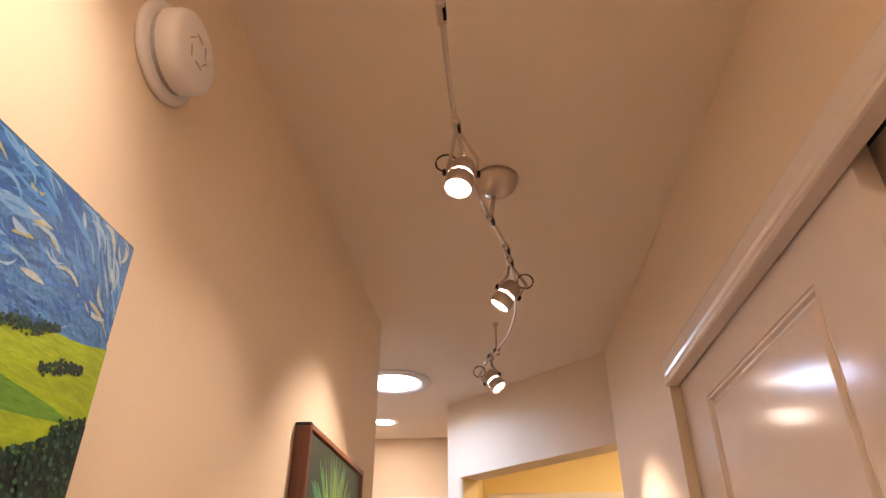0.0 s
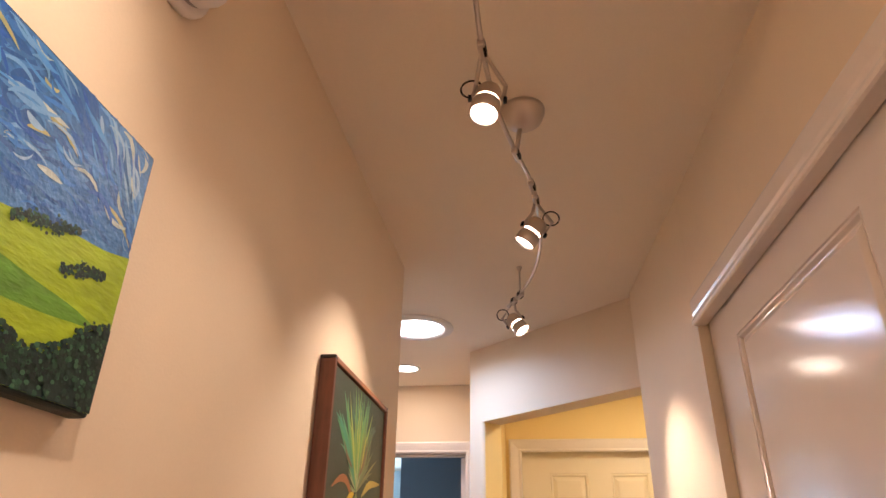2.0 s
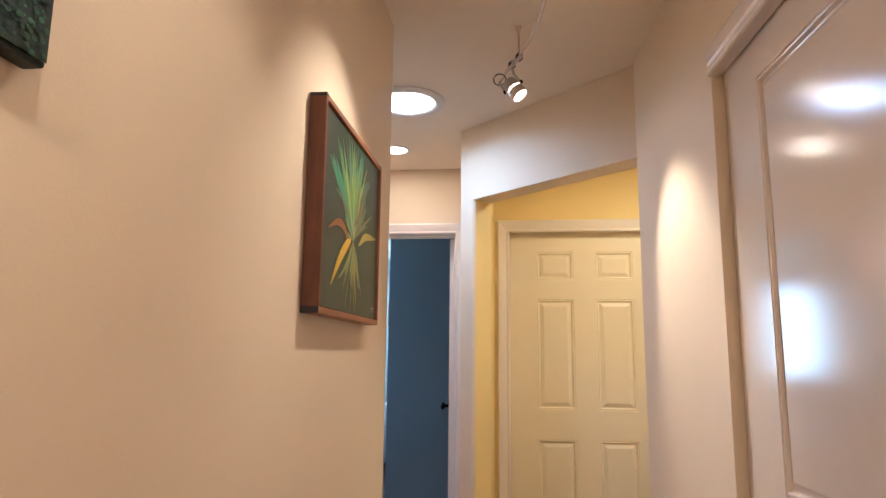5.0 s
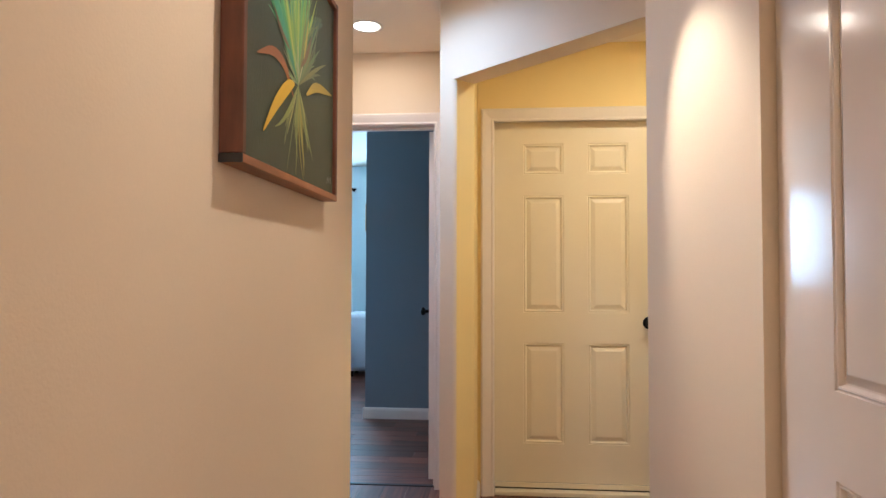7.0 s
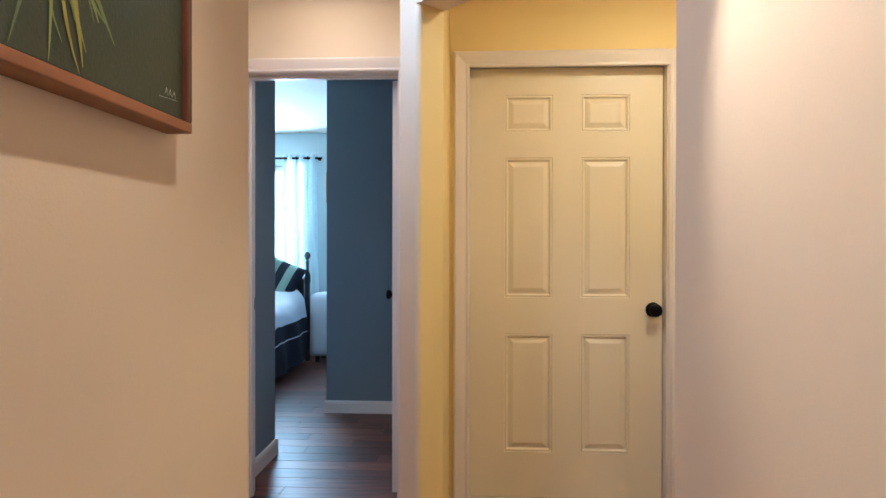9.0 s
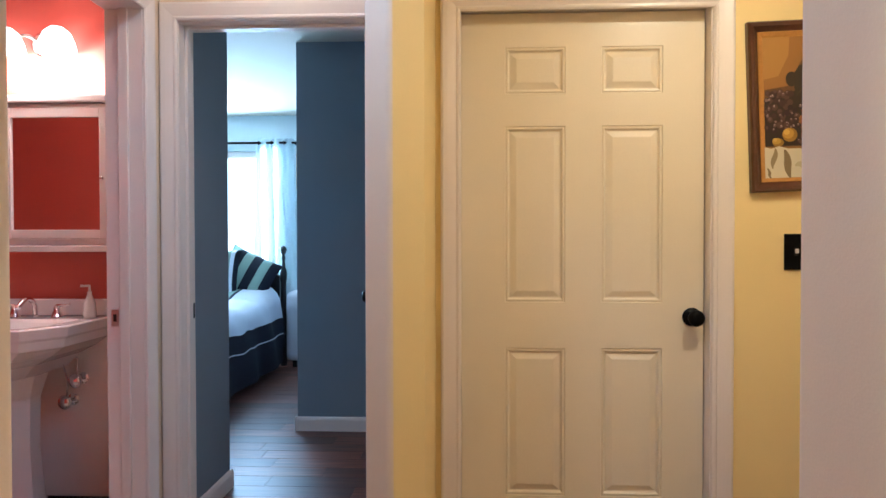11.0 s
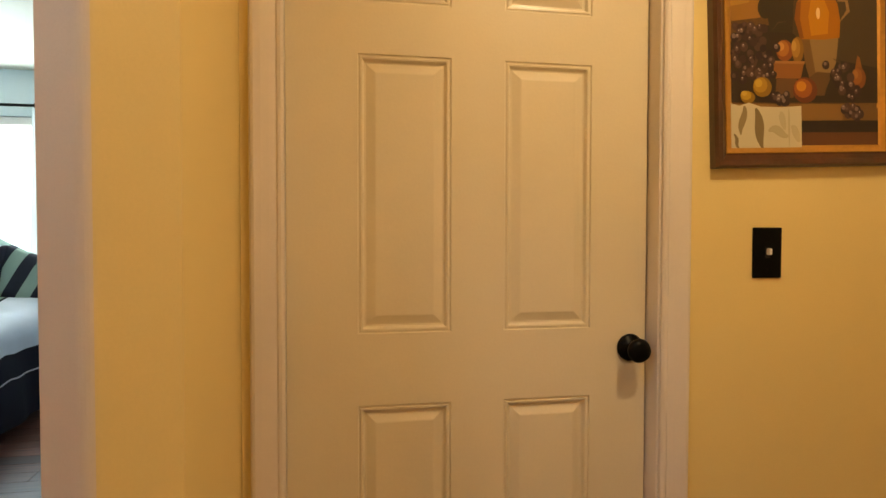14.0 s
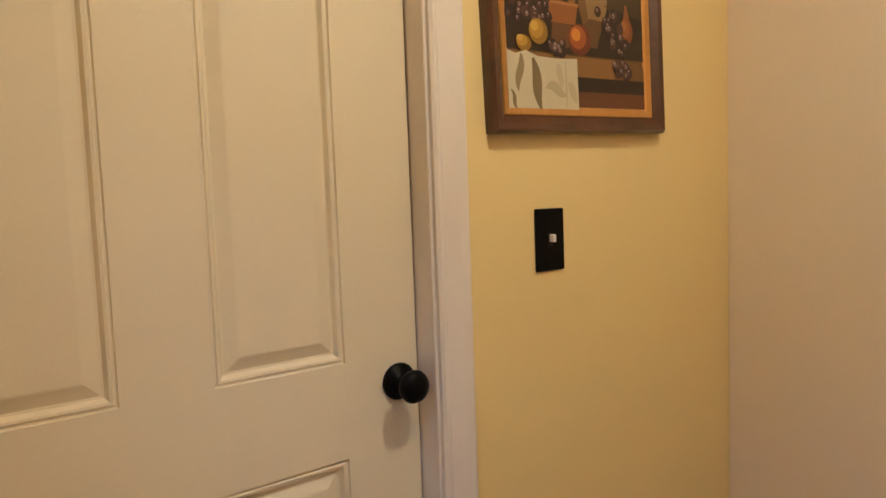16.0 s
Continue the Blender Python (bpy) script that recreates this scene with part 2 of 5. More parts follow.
def tube(points, radius, steps=10, closed=False):
    """A round bar along points, as a mesh."""
    bm = bmesh.new()
    pts = [Vector(p) for p in points]
    n = len(pts)
    rings = []
    up = Vector((0, 0, 1))
    for i, p in enumerate(pts):
        a = pts[i - 1] if (i or closed) else pts[0]
        b = pts[(i + 1) % n] if (i < n - 1 or closed) else pts[-1]
        d = (b - a).normalized()
        u = d.cross(up if abs(d.z) < 0.95 else Vector((1, 0, 0))).normalized()
        v = d.cross(u)
        r = radius[i] if isinstance(radius, (list, tuple)) else radius
        rings.append([bm.verts.new(p + r * (math.cos(2 * math.pi * k / steps) * u + math.sin(2 * math.pi * k / steps) * v)) for k in range(steps)])
    for i in range(n if closed else n - 1):
        a, b = rings[i], rings[(i + 1) % n]
        for k in range(steps):
            bm.faces.new((a[k], a[(k + 1) % steps], b[(k + 1) % steps], b[k]))
    if not closed:
        bm.faces.new(rings[0][::-1])
        bm.faces.new(rings[-1])
    return bm


def spline(points, n=8):
    """Catmull-Rom points through the given ones."""
    p = [Vector(q) for q in points]
    p = [2 * p[0] - p[1], *p, 2 * p[-1] - p[-2]]
    out = []
    for i in range(1, len(p) - 2):
        for k in range(n):
            t = k / n
            a, b, c, d = p[i - 1:i + 3]
            out.append(0.5 * (2 * b + (c - a) * t + (2 * a - 5 * b + 4 * c - d) * t * t + (3 * b - a - 3 * c + d) * t ** 3))
    return out + [p[-2]]


def structure(name, bm, mat, label, category="wall", smooth=False):
    return tagged(part(name, bm, mat, None, "", smooth), label, category, "", "structure")


# ---- floor, ceiling, walls ----
structure("floor", box((-4.2, -2.3, -0.12), (2.1, 8.6, -0.008)), SUBFLOOR, "dark hardwood floor running from hall into bedroom", "floor")
structure("ceiling", box((-4.2, -2.3, CEIL), (2.1, 8.6, CEIL + 0.12)), CEILING, "plain matte painted plaster ceiling", "ceiling")


LX = -0.361
structure("wall_left", prism(fillet([(LX, -2.2), (LX, 2.432), (-1.24, 2.432), (-1.24, 2.312), (-0.48, 2.312), (-0.48, -2.2)], {1: 0.02}), 0, CEIL),
          CREAM, "cream painted hall wall with rounded plaster corner")
RX = 0.578
END = fillet([(RX, 1.985), (0.531, 2.772), (0.615, 2.850), (1.88, 2.850), (1.88, 2.73), (0.71, 2.73), (0.71, 1.985)], {1: 0.022})
structure("wall_right_end", prism(END, 0, CEIL), CREAM, "cream hall wall end with rounded plaster corner")
structure("wall_right_header", box((RX, -0.35, 2.095), (0.71, 1.984, CEIL)), CREAM, "cream wall strip above the sliding closet doors")
structure("wall_right_near", box((RX, -2.2, 0), (0.71, -0.351, CEIL)), CREAM, "cream painted hall wall beside the closet")
structure("wall_behind", box((-0.9, -2.36, 0), (1.0, -2.21, CEIL)), CREAM, "plain cream wall closing the hall")
structure("closet_back", box((1.26, -0.35, 0), (1.33, 1.984, CEIL)), CREAM, "plain closet back wall")
structure("closet_side", box((0.711, -0.42, 0), (1.33, -0.351, CEIL)), CREAM, "plain closet side wall")
# angled wall with its opening, joined to the partition beside the bedroom door
A0, A1 = Vector((-0.213, 3.520)), Vector((0.546, 2.799))
DIR = (A1 - A0).normalized()
NRM = Vector((-DIR.y, DIR.x)) if DIR.x * 1 > 0 else Vector((DIR.y, -DIR.x))
if NRM.y < 0:
    NRM = -NRM
J0 = A0 + DIR * 0.100
B0 = J0 + NRM * 0.12
PARTITION = fillet([tuple(A0), tuple(J0), tuple(B0), (-0.062, B0.y + 0.03), (-0.062, 4.199), (-0.213, 4.199)], {0: 0.02, 1: 0.018})
bm = prism(PARTITION, 0, 2.061)
for f in bm.faces:
    f.normal_update()
    # faces towards the alcove get the lamp's warm tint as their colour
    if f.normal.x > 0.45 or f.normal.x < -0.999 and f.calc_center_median().x > -0.1:
        f.material_index = 1
structure("wall_partition", bm, [CREAM, CREAM_LAMPLIT], "cream partition with rounded corner, yellow lamp tint on alcove side")
HEAD = fillet([tuple(A0), tuple(A1), tuple(A1 + NRM * 0.12), tuple(B0), (-0.062, B0.y + 0.03), (-0.062, 4.199), (-0.213, 4.199)], {0: 0.02})
bm = prism(HEAD, 2.061, CEIL)
for f in bm.faces:
    f.normal_update()
    # alcove side of the header, lamp tint coloured in likewise
    if f.normal.x > 0.45:
        f.material_index = 1
structure("wall_angled_header", bm, [CREAM, CREAM_LAMPLIT], "cream angled wall above the alcove opening")
# alcove: door wall with a through opening, side wall
DY = 4.130
structure("wall_alcove_left_of_door", box((-0.061, DY, 0), (0.018, DY + 0.12, CEIL)), CREAM_LAMPLIT, "alcove wall beside the door, yellow lamp tint in its paint")
structure("wall_alcove_over_door", box((0.018, DY, 2.045), (0.918, DY + 0.12, CEIL)), CREAM_LAMPLIT, "alcove wall above the door, yellow lamp tint in its paint")
structure("wall_alcove_right_of_door", box((0.918, DY, 0), (1.999, DY + 0.12, CEIL)), CREAM_LAMPLIT, "alcove wall with picture and switch, yellow lamp tint in its paint")
structure("wall_alcove_side", box((1.881, 2.73, 0), (1.999, DY - 0.001, CEIL)), CREAM, "cream alcove side wall")
structure("wall_behind_door", box((-0.06, 4.55, 0), (1.0, 4.62, CEIL)), CREAM, "plain wall behind the closed door")
# bathroom wall with its doorway, bedroom wall with its doorway
BX = -1.10
structure("wall_bath_near", box((BX - 0.14, 2.433, 0), (BX, 3.32, CEIL)), CREAM, "cream wall beside the bathroom doorway")
structure("wall_bath_header", box((BX - 0.14, 3.32, 2.04), (BX, 4.085, CEIL)), CREAM, "cream wall above the bathroom doorway")
structure("wall_bath_bedroom", box((BX - 0.14, 4.085, 0), (BX, 4.199, CEIL)), CREAM, "cream wall corner between two doorways")
BY = 4.20
structure("wall_bedroom_left", box((BX - 0.14, BY, 0), (-1.04, BY + 0.13, CEIL)), CREAM, "cream wall beside the bedroom doorway")
structure("wall_bedroom_header", box((-1.04, BY, 2.035), (-0.29, BY + 0.13, CEIL)), CREAM, "cream wall above the bedroom doorway")
structure("wall_bedroom_right", box((-0.29, BY, 0), (-0.0655, BY + 0.13, CEIL)), CREAM, "cream wall beside the bedroom doorway")
structure("wall_bedroom_entry", box((BX - 0.14, BY + 0.131, 0), (BX - 0.010, 4.89, CEIL)), BLUEGREY, "blue grey bedroom entry wall")
structure("wall_bedroom_entry_back", box((-4.1, 4.831, 0), (BX - 0.141, 4.89, CEIL)), [BLUEGREY], "blue grey wall between bathroom and bedroom")
structure("wall_bedroom_grey", box((-1.03, 5.820, 0), (0.6, 8.30, CEIL)), BLUEGREY, "blue grey bedroom wall facing the doorway")
structure("wall_bedroom_entry_right", box((-0.064, BY + 0.131, 0), (0.05, 5.819, CEIL)), BLUEGREY, "blue grey wall behind the open door")
structure("wall_bedroom_far_left", box((-4.1, 4.891, 0), (-4.0, 8.30, CEIL)), PALE, "pale bedroom side wall")
WY = 8.16
W0, W1, WZ0, WZ1 = -3.85, -1.86, 0.95, 2.09
for n, lo, hi in (("below", (-4.0, WY, 0), (-1.031, WY + 0.14, WZ0)), ("above", (-4.0, WY, WZ1), (-1.031, WY + 0.14, CEIL)),
                  ("beside", (W1, WY, WZ0), (-1.031, WY + 0.14, WZ1)), ("beyond", (-4.0, WY, WZ0), (W0, WY + 0.14, WZ1))):
    structure("wall_window_" + n, box(lo, hi), PALE, "pale blue white window wall of the bedroom")
# bathroom
structure("wall_bath_sink", box((-4.1, 4.77, 0), (BX - 0.141, 4.83, CEIL)), RED, "red painted bathroom wall behind the basin")
structure("bath_wainscot", box((-4.0, 4.758, 0), (BX - 0.142, 4.7695, 0.90), 0.002), TRIM, "white painted wainscot behind the basin", "wainscot")
structure("wall_bath_far", box((-4.1, 2.312, 0), (-4.0, 4.769, CEIL)), RED, "red painted bathroom wall")
structure("wall_bath_back", box((-4.0, 2.312, 0), (-1.241, 2.43, CEIL)), RED, "red painted bathroom wall")
structure("backdrop", box((-9, 9.6, -1), (3, 9.62, 5)), OUTSIDE, "bright overcast sky outside the window", "sky")


# ---- trim ----
CASING = [(0.0, 0.0), (0.0, 0.008), (0.006, 0.012), (0.012, 0.012), (0.016, 0.009), (0.030, 0.013), (0.046, 0.017), (0.060, 0.019), (0.066, 0.017), (0.070, 0.012), (0.070, 0.0)]


def casing(name, a, b, z, m, label, width=0.07, legs=(True, True)):
    """Moulded door casing round an opening from a to b, z high, in the plane y=0 of m, proud towards -y."""
    bm = bmesh.new()
    k = width / 0.07
    rings = []
    path = ([(0, 0)] if legs[0] else []) + [(0, 1), (1, 1)] + ([(1, 0)] if legs[1] else [])
    for right, top in path:
        rings.append([bm.verts.new(((b + u * k) if right else (a - u * k), -v, (z + u * k) if top else 0.0)) for u, v in CASING])
    for p, q in zip(rings, rings[1:]):
        for i in range(len(CASING) - 1):
            bm.faces.new((p[i], p[i + 1], q[i + 1], q[i]))
    for r in (rings[0], rings[-1]):
        bm.faces.new(r)
    bmesh.ops.transform(bm, matrix=m, verts=bm.verts)
    return structure(name, bm, TRIM, label, "trim")


casing("trim_alcove_door", 0.030, 0.914, 2.020, pose(0, DY, 0), "cream moulded casing round the alcove door", 0.072)
casing("trim_bedroom_door", -1.030, -0.302, 2.028, pose(0, BY, 0), "white moulded casing round the bedroom doorway", 0.066)
casing("trim_bath_door", -4.075, -3.33, 2.030, Matrix(((0, -1, 0, BX), (-1, 0, 0, 0), (0, 0, 1, 0), (0, 0, 0, 1))), "white moulded casing round the bathroom doorway", 0.062)


def jamb_set(name, pieces, label):
    bm = bmesh.new()
    for lo, hi in pieces:
        add_box(bm, lo, hi, 0.0015, 1)
    return structure(name, bm, TRIM, label, "door frame")


jamb_set("door_frame_alcove", [((0.0185, DY + 0.001, 0), (0.030, DY + 0.119, 2.034)), ((0.908, DY + 0.001, 0), (0.9175, DY + 0.119, 2.034)), ((0.0185, DY + 0.001, 2.034), (0.9175, DY + 0.119, 2.0445)),
                               ((0.0302, DY + 0.0925, 0), (0.042, DY + 0.118, 2.0335)), ((0.896, DY + 0.0925, 0), (0.9078, DY + 0.118, 2.0335))], "cream painted door frame")
jamb_set("door_frame_bedroom", [((-1.0395, BY + 0.001, 0), (-1.028, BY + 0.129, 2.025)), ((-0.302, BY + 0.001, 0), (-0.2905, BY + 0.129, 2.025)), ((-1.0395, BY + 0.001, 2.025), (-0.2905, BY + 0.129, 2.0345)),
                                ((-1.0278, BY + 0.05, 0), (-1.016, BY + 0.085, 2.0248)), ((-0.314, BY + 0.05, 0), (-0.3022, BY + 0.085, 2.0248)), ((-1.0158, BY + 0.05, 2.013), (-0.3142, BY + 0.085, 2.0248))], "white painted door frame")
jamb_set("door_frame_bath", [((BX - 0.139, 4.074, 0), (BX - 0.001, 4.0845, 2.03)), ((BX - 0.139, 3.3205, 0), (BX - 0.001, 3.331, 2.03)), ((BX - 0.139, 3.3205, 2.03), (BX - 0.001, 4.0845, 2.0395)),
                             ((BX - 0.085, 4.062, 0), (BX - 0.05, 4.0738, 2.0298))], "white painted door frame with a strike plate")
strike = thing("strike_plate", pose(BX - 0.108, 4.0735, 0.93), "small black metal strike plate on the bathroom jamb", "strike plate")
part("plate", box((-0.013, -0.0025, -0.03), (0.013, 0, 0.03), 0.001), NICKEL, strike)
part("latch_hole", box((-0.006, -0.003, -0.013), (0.006, -0.0026, 0.013)), DARK, strike, "dark latch hole")
strike = thing("strike_plate", pose(-1.0277, BY + 0.105, 0.93, 0, 0, 90), "small black metal strike plate on the bedroom jamb", "strike plate")
part("plate", box((-0.014, -0.0025, -0.03), (0.014, 0, 0.03), 0.001), BLACK, strike)


def baseboard(name, a, b, out, height=0.09):
    """From plan point a to b, proud towards out."""
    a, b, o = Vector((*a, 0)), Vector((*b, 0)), Vector((*out, 0))
    prof = [(0, 0), (0.014, 0), (0.014, height - 0.022), (0.010, height - 0.008), (0.004, height), (0, height)]
    bm = bmesh.new()
    r = [[bm.verts.new(p + o * u + Vector((0, 0, v))) for u, v in prof] for p in (a, b)]
    for i in range(len(prof)):
        j = (i + 1) % len(prof)
        bm.faces.new((r[0][i], r[0][j], r[1][j], r[1][i]))
    bm.faces.new(r[0])
    bm.faces.new(r[1])
    return structure(name, bm, TRIM, "white painted baseboard along the wall foot", "baseboard")


baseboard("baseboard_grey", (-1.044, 5.8195), (-0.065, 5.8195), (0, -1))
baseboard("baseboard_grey_return", (-1.0305, 5.806), (-1.0305, 8.159), (-1, 0))
baseboard("baseboard_entry", (BX - 0.0095, BY + 0.132), (BX - 0.0095, 4.8905), (1, 0))
baseboard("baseboard_entry_end", (BX + 0.0045, 4.8905), (-4.0, 4.8905), (0, 1))
baseboard("baseboard_window", (-4.0, WY - 0.0005), (-1.045, WY - 0.0005), (0, -1))
baseboard("baseboard_alcove_left", (-0.0595, B0.y + 0.04), (-0.0595, DY - 0.02), (1, 0), 0.085)
baseboard("baseboard_alcove_door_wall", (1.0, DY - 0.0005), (1.879, DY - 0.0005), (0, -1), 0.085)
baseboard("baseboard_alcove_side", (1.8795, DY - 0.015), (1.8795, 2.85), (-1, 0), 0.085)

# moulded head trim above the closet, hiding the track
HEADTRIM = [(0.0, 2.018), (0.010, 2.018), (0.015, 2.021), (0.016, 2.028), (0.012, 2.037), (0.0085, 2.043), (0.0085, 2.047), (0.012, 2.053), (0.012, 2.088), (0.009, 2.096), (0.0, 2.097)]
bm = bmesh.new()
ra = [bm.verts.new((RX - 0.0005 - u, -0.42, z)) for u, z in HEADTRIM]
rb = [bm.verts.new((RX - 0.0005 - u, 1.978, z)) for u, z in HEADTRIM]
for i in range(len(HEADTRIM)):
    j = (i + 1) % len(HEADTRIM)
    bm.faces.new((ra[i], ra[j], rb[j], rb[i]))
bm.faces.new(ra)
bm.faces.new(rb)
structure("trim_closet_head", bm, TRIM, "white moulded trim above the sliding closet doors", "trim")
structure("closet_track", box((RX + 0.032, -0.34, 2.080), (0.70, 1.980, 2.0945)), DARK, "dark sliding door track", "track")
structure("closet_valance_back", box((RX + 0.001, -0.34, 2.020), (RX + 0.023, 1.980, 2.0945)), TRIM, "white strip behind the closet trim", "trim")


# ---- panel doors ----
MOULD = [(0.0, 0.0), (0.002, 0.004), (0.005, 0.0040), (0.007, 0.0012), (0.011, 0.0018), (0.016, 0.0105), (0.020, 0.0110), (0.040, 0.0028), (0.043, 0.0022)]


def panel_face(bm_leaf, w, h, panels, y, sign):
    """One face of the leaf with the panel openings left out."""
    xs = sorted({0.0, w, *[p[0] for p in panels], *[p[1] for p in panels]})
    zs = sorted({0.0, h, *[p[2] for p in panels], *[p[3] for p in panels]})
    grid = {(x, z): bm_leaf.verts.new((x, y, z)) for x in xs for z in zs}
    for x0, x1 in zip(xs, xs[1:]):
        for z0, z1 in zip(zs, zs[1:]):
            cx, cz = (x0 + x1) / 2, (z0 + z1) / 2
            if any(p[0] < cx < p[1] and p[2] < cz < p[3] for p in panels):
                continue
            f = [grid[x0, z0], grid[x1, z0], grid[x1, z1], grid[x0, z1]]
            bm_leaf.faces.new(f if sign < 0 else f[::-1])


def panel_piece(x0, x1, z0, z1, y, sign, wide=1.0):
    bm = bmesh.new()
    rings = []
    for u, d in MOULD:
        u *= wide
        yy = y - sign * d
        rings.append([bm.verts.new(p) for p in ((x0 + u, yy, z0 + u), (x1 - u, yy, z0 + u), (x1 - u, yy, z1 - u), (x0 + u, yy, z1 - u))])
    for a, b in zip(rings, rings[1:]):
        for i in range(4):
            j = (i + 1) % 4
            bm.faces.new((a[i], a[j], b[j], b[i]))
    bm.faces.new(rings[-1])
    return bm


KNOB = [(0.0, 0.0), (0.033, 0.0), (0.034, 0.004), (0.030, 0.009), (0.014, 0.012), (0.011, 0.020), (0.011, 0.032), (0.018, 0.037), (0.027, 0.044), (0.0295, 0.053), (0.026, 0.061), (0.016, 0.066), (0.0, 0.067)]


def panel_door(name, m, w, h, t, panels, material, label, knob=None, wide=1.0, knob_both=True):
    """A leaf in the plane y=0 (front, towards -y) .. y=t, with its lower hinge corner at the origin."""
    door = thing(name, m, label, "door")
    bm = bmesh.new()
    panel_face(bm, w, h, panels, 0.0, -1)
    panel_face(bm, w, h, panels, t, 1)
    for a, b in (((0, 0), (w, 0)), ((w, 0), (w, h)), ((w, h), (0, h)), ((0, h), (0, 0))):
        bm.faces.new([bm.verts.new(p) for p in ((a[0], 0, a[1]), (b[0], 0, b[1]), (b[0], t, b[1]), (a[0], t, a[1]))])
    bmesh.ops.remove_doubles(bm, verts=bm.verts, dist=1e-5)
    leaf = part("leaf", bm, material, door)
    for p in panels:
        part("panel", panel_piece(*p, 0.0, -1, wide), material, leaf)
        part("panel", panel_piece(*p, t, 1, wide), material, leaf)
    if knob:
        part("knob", lathe(KNOB, 32, pose(knob[0], 0, knob[1], 90, 0, 0)), BLACK, door, "round black metal door knob", True)
        if knob_both:
            part("knob", lathe(KNOB, 32, pose(knob[0], t, knob[1], -90, 0, 0)), BLACK, door, "round black metal door knob", True)
    return door


SIX = [(0.159, 0.378, 0.208, 0.752), (0.507, 0.727, 0.208, 0.752), (0.159, 0.378, 0.919, 1.561), (0.507, 0.727, 0.919, 1.561), (0.159, 0.378, 1.678, 1.847), (0.507, 0.727, 1.678, 1.847)]
panel_door("panel_door", pose(0.0305, DY + 0.056, 0.060), 0.8745, 1.970, 0.036, SIX, DOORPAINT, "closed cream six-panel door with black knob", (0.832, 0.868))
# sweep and threshold under it
sweep = thing("door_sweep", pose(0.033, DY + 0.054, 0.038), "pale metal draught strip under the closed door", "door sweep")
part("strip", box((0.0, -0.004, -0.006), (0.872, 0.006, 0.020), 0.002), DOORPAINT, sweep)
# dark strip put in for the shade between sweep and threshold
part("gap_strip", box((0.0, 0.0, -0.020), (0.872, 0.005, -0.0062)), DARK, sweep, "dark strip standing for the shaded gap under the door")
thr = tagged(part("threshold", box((0.031, DY + 0.004, 0.0), (0.907, DY + 0.118, 0.024), 0.004), DOORPAINT), "cream wooden threshold under the closed door", "threshold", "", "structure")

SIXB = [(0.12, 0.30, 0.22, 0.75), (0.40, 0.58, 0.22, 0.75), (0.12, 0.30, 0.93, 1.57), (0.40, 0.58, 0.93, 1.57), (0.12, 0.30, 1.70, 1.86), (0.40, 0.58, 1.70, 1.86)]
panel_door("panel_door", pose(-0.312, BY + 0.132, 0.012, 0, 0, 95.0), 0.70, 2.005, 0.036, SIXB, TRIM, "white six-panel bedroom door standing open", (0.635, 0.918), 0.9)
# sliding closet doors, facing -x: local x runs towards -y
TWO = [(0.190, 0.815, 0.20, 0.85), (0.190, 0.815, 1.00, 1.915)]
FACE_W = Matrix(((0, 1, 0, 0), (-1, 0, 0, 0), (0, 0, 1, 0), (0, 0, 0, 1)))
panel_door("sliding_closet_door", pose(RX + 0.028, 1.976, 0.012) @ FACE_W, 1.010, 2.060, 0.034, TWO, CLOSETPAINT, "glossy off-white sliding closet door with raised panels", None, 0.8)
panel_door("sliding_closet_door", pose(RX + 0.080, 0.99, 0.012) @ FACE_W, 1.32, 2.060, 0.034, [(0.165, 1.15, 0.20, 0.85), (0.165, 1.15, 1.00, 1.915)], CLOSETPAINT, "glossy off-white sliding closet door behind the other", None, 0.8)

# the closet wall leans a little out of square with the door wall
SKEW = pose(RX, 1.985, 0, 0, 0, 2.1) @ pose(-RX, -1.985, 0)
for ob in list(bpy.data.objects):
    if ob.parent is None and (ob.name.startswith(("wall_right_header", "wall_right_near", "closet_", "trim_closet", "sliding_closet"))):
        ob.matrix_world = SKEW @ ob.matrix_world


# ---- hall: ceiling fixtures ----
def strokes(bm, points, width, lift=0.0):
    """A flat tapered dab along points (u, v) in the canvas plane x=lift (y=u, z=v)."""
    p = [Vector((lift, u, v)) for u, v in points]
    n = len(p)
    a, b = [], []
    for i, q in enumerate(p):
        d = (p[min(i + 1, n - 1)] - p[max(i - 1, 0)]).normalized()
        s = Vector((0, -d.z, d.y)) * width * math.sin(math.pi * (0.08 + 0.88 * i / (n - 1))) / 2
        a.append(bm.verts.new(q + s))
        b.append(bm.verts.new(q - s))
    for i in range(n - 1):
        bm.faces.new((a[i], a[i + 1], b[i + 1], b[i]))


def flat(bm, points, lift=0.0):
    bm.faces.new([bm.verts.new((lift, u, v)) for u, v in points])


def disc(bm, u, v, r, lift=0.0, squash=1.0, n=14):
    flat(bm, [(u + r * math.cos(2 * math.pi * i / n), v + r * squash * math.sin(2 * math.pi * i / n)) for i in range(n)], lift)


ROD = [(0.120, -0.05, 2.335), (0.098, 0.22, 2.335), (0.053, 0.55, 2.335), (0.042, 0.878, 2.335), (0.041, 1.158, 2.335), (0.062, 1.374, 2.335), (0.097, 1.535, 2.335), (0.133, 1.683, 2.335),
       (0.155, 1.887, 2.335), (0.156, 2.09, 2.335), (0.130, 2.292, 2.335), (0.079, 2.462, 2.335), (0.030, 2.591, 2.335)]
track = thing("track_light", pose(0, 0, 0), "brushed nickel flexible track light with four lit heads", "track light")
part("rail", tube(spline(ROD, 6), 0.0055, 8), NICKEL, track, "bent metal rail", True)
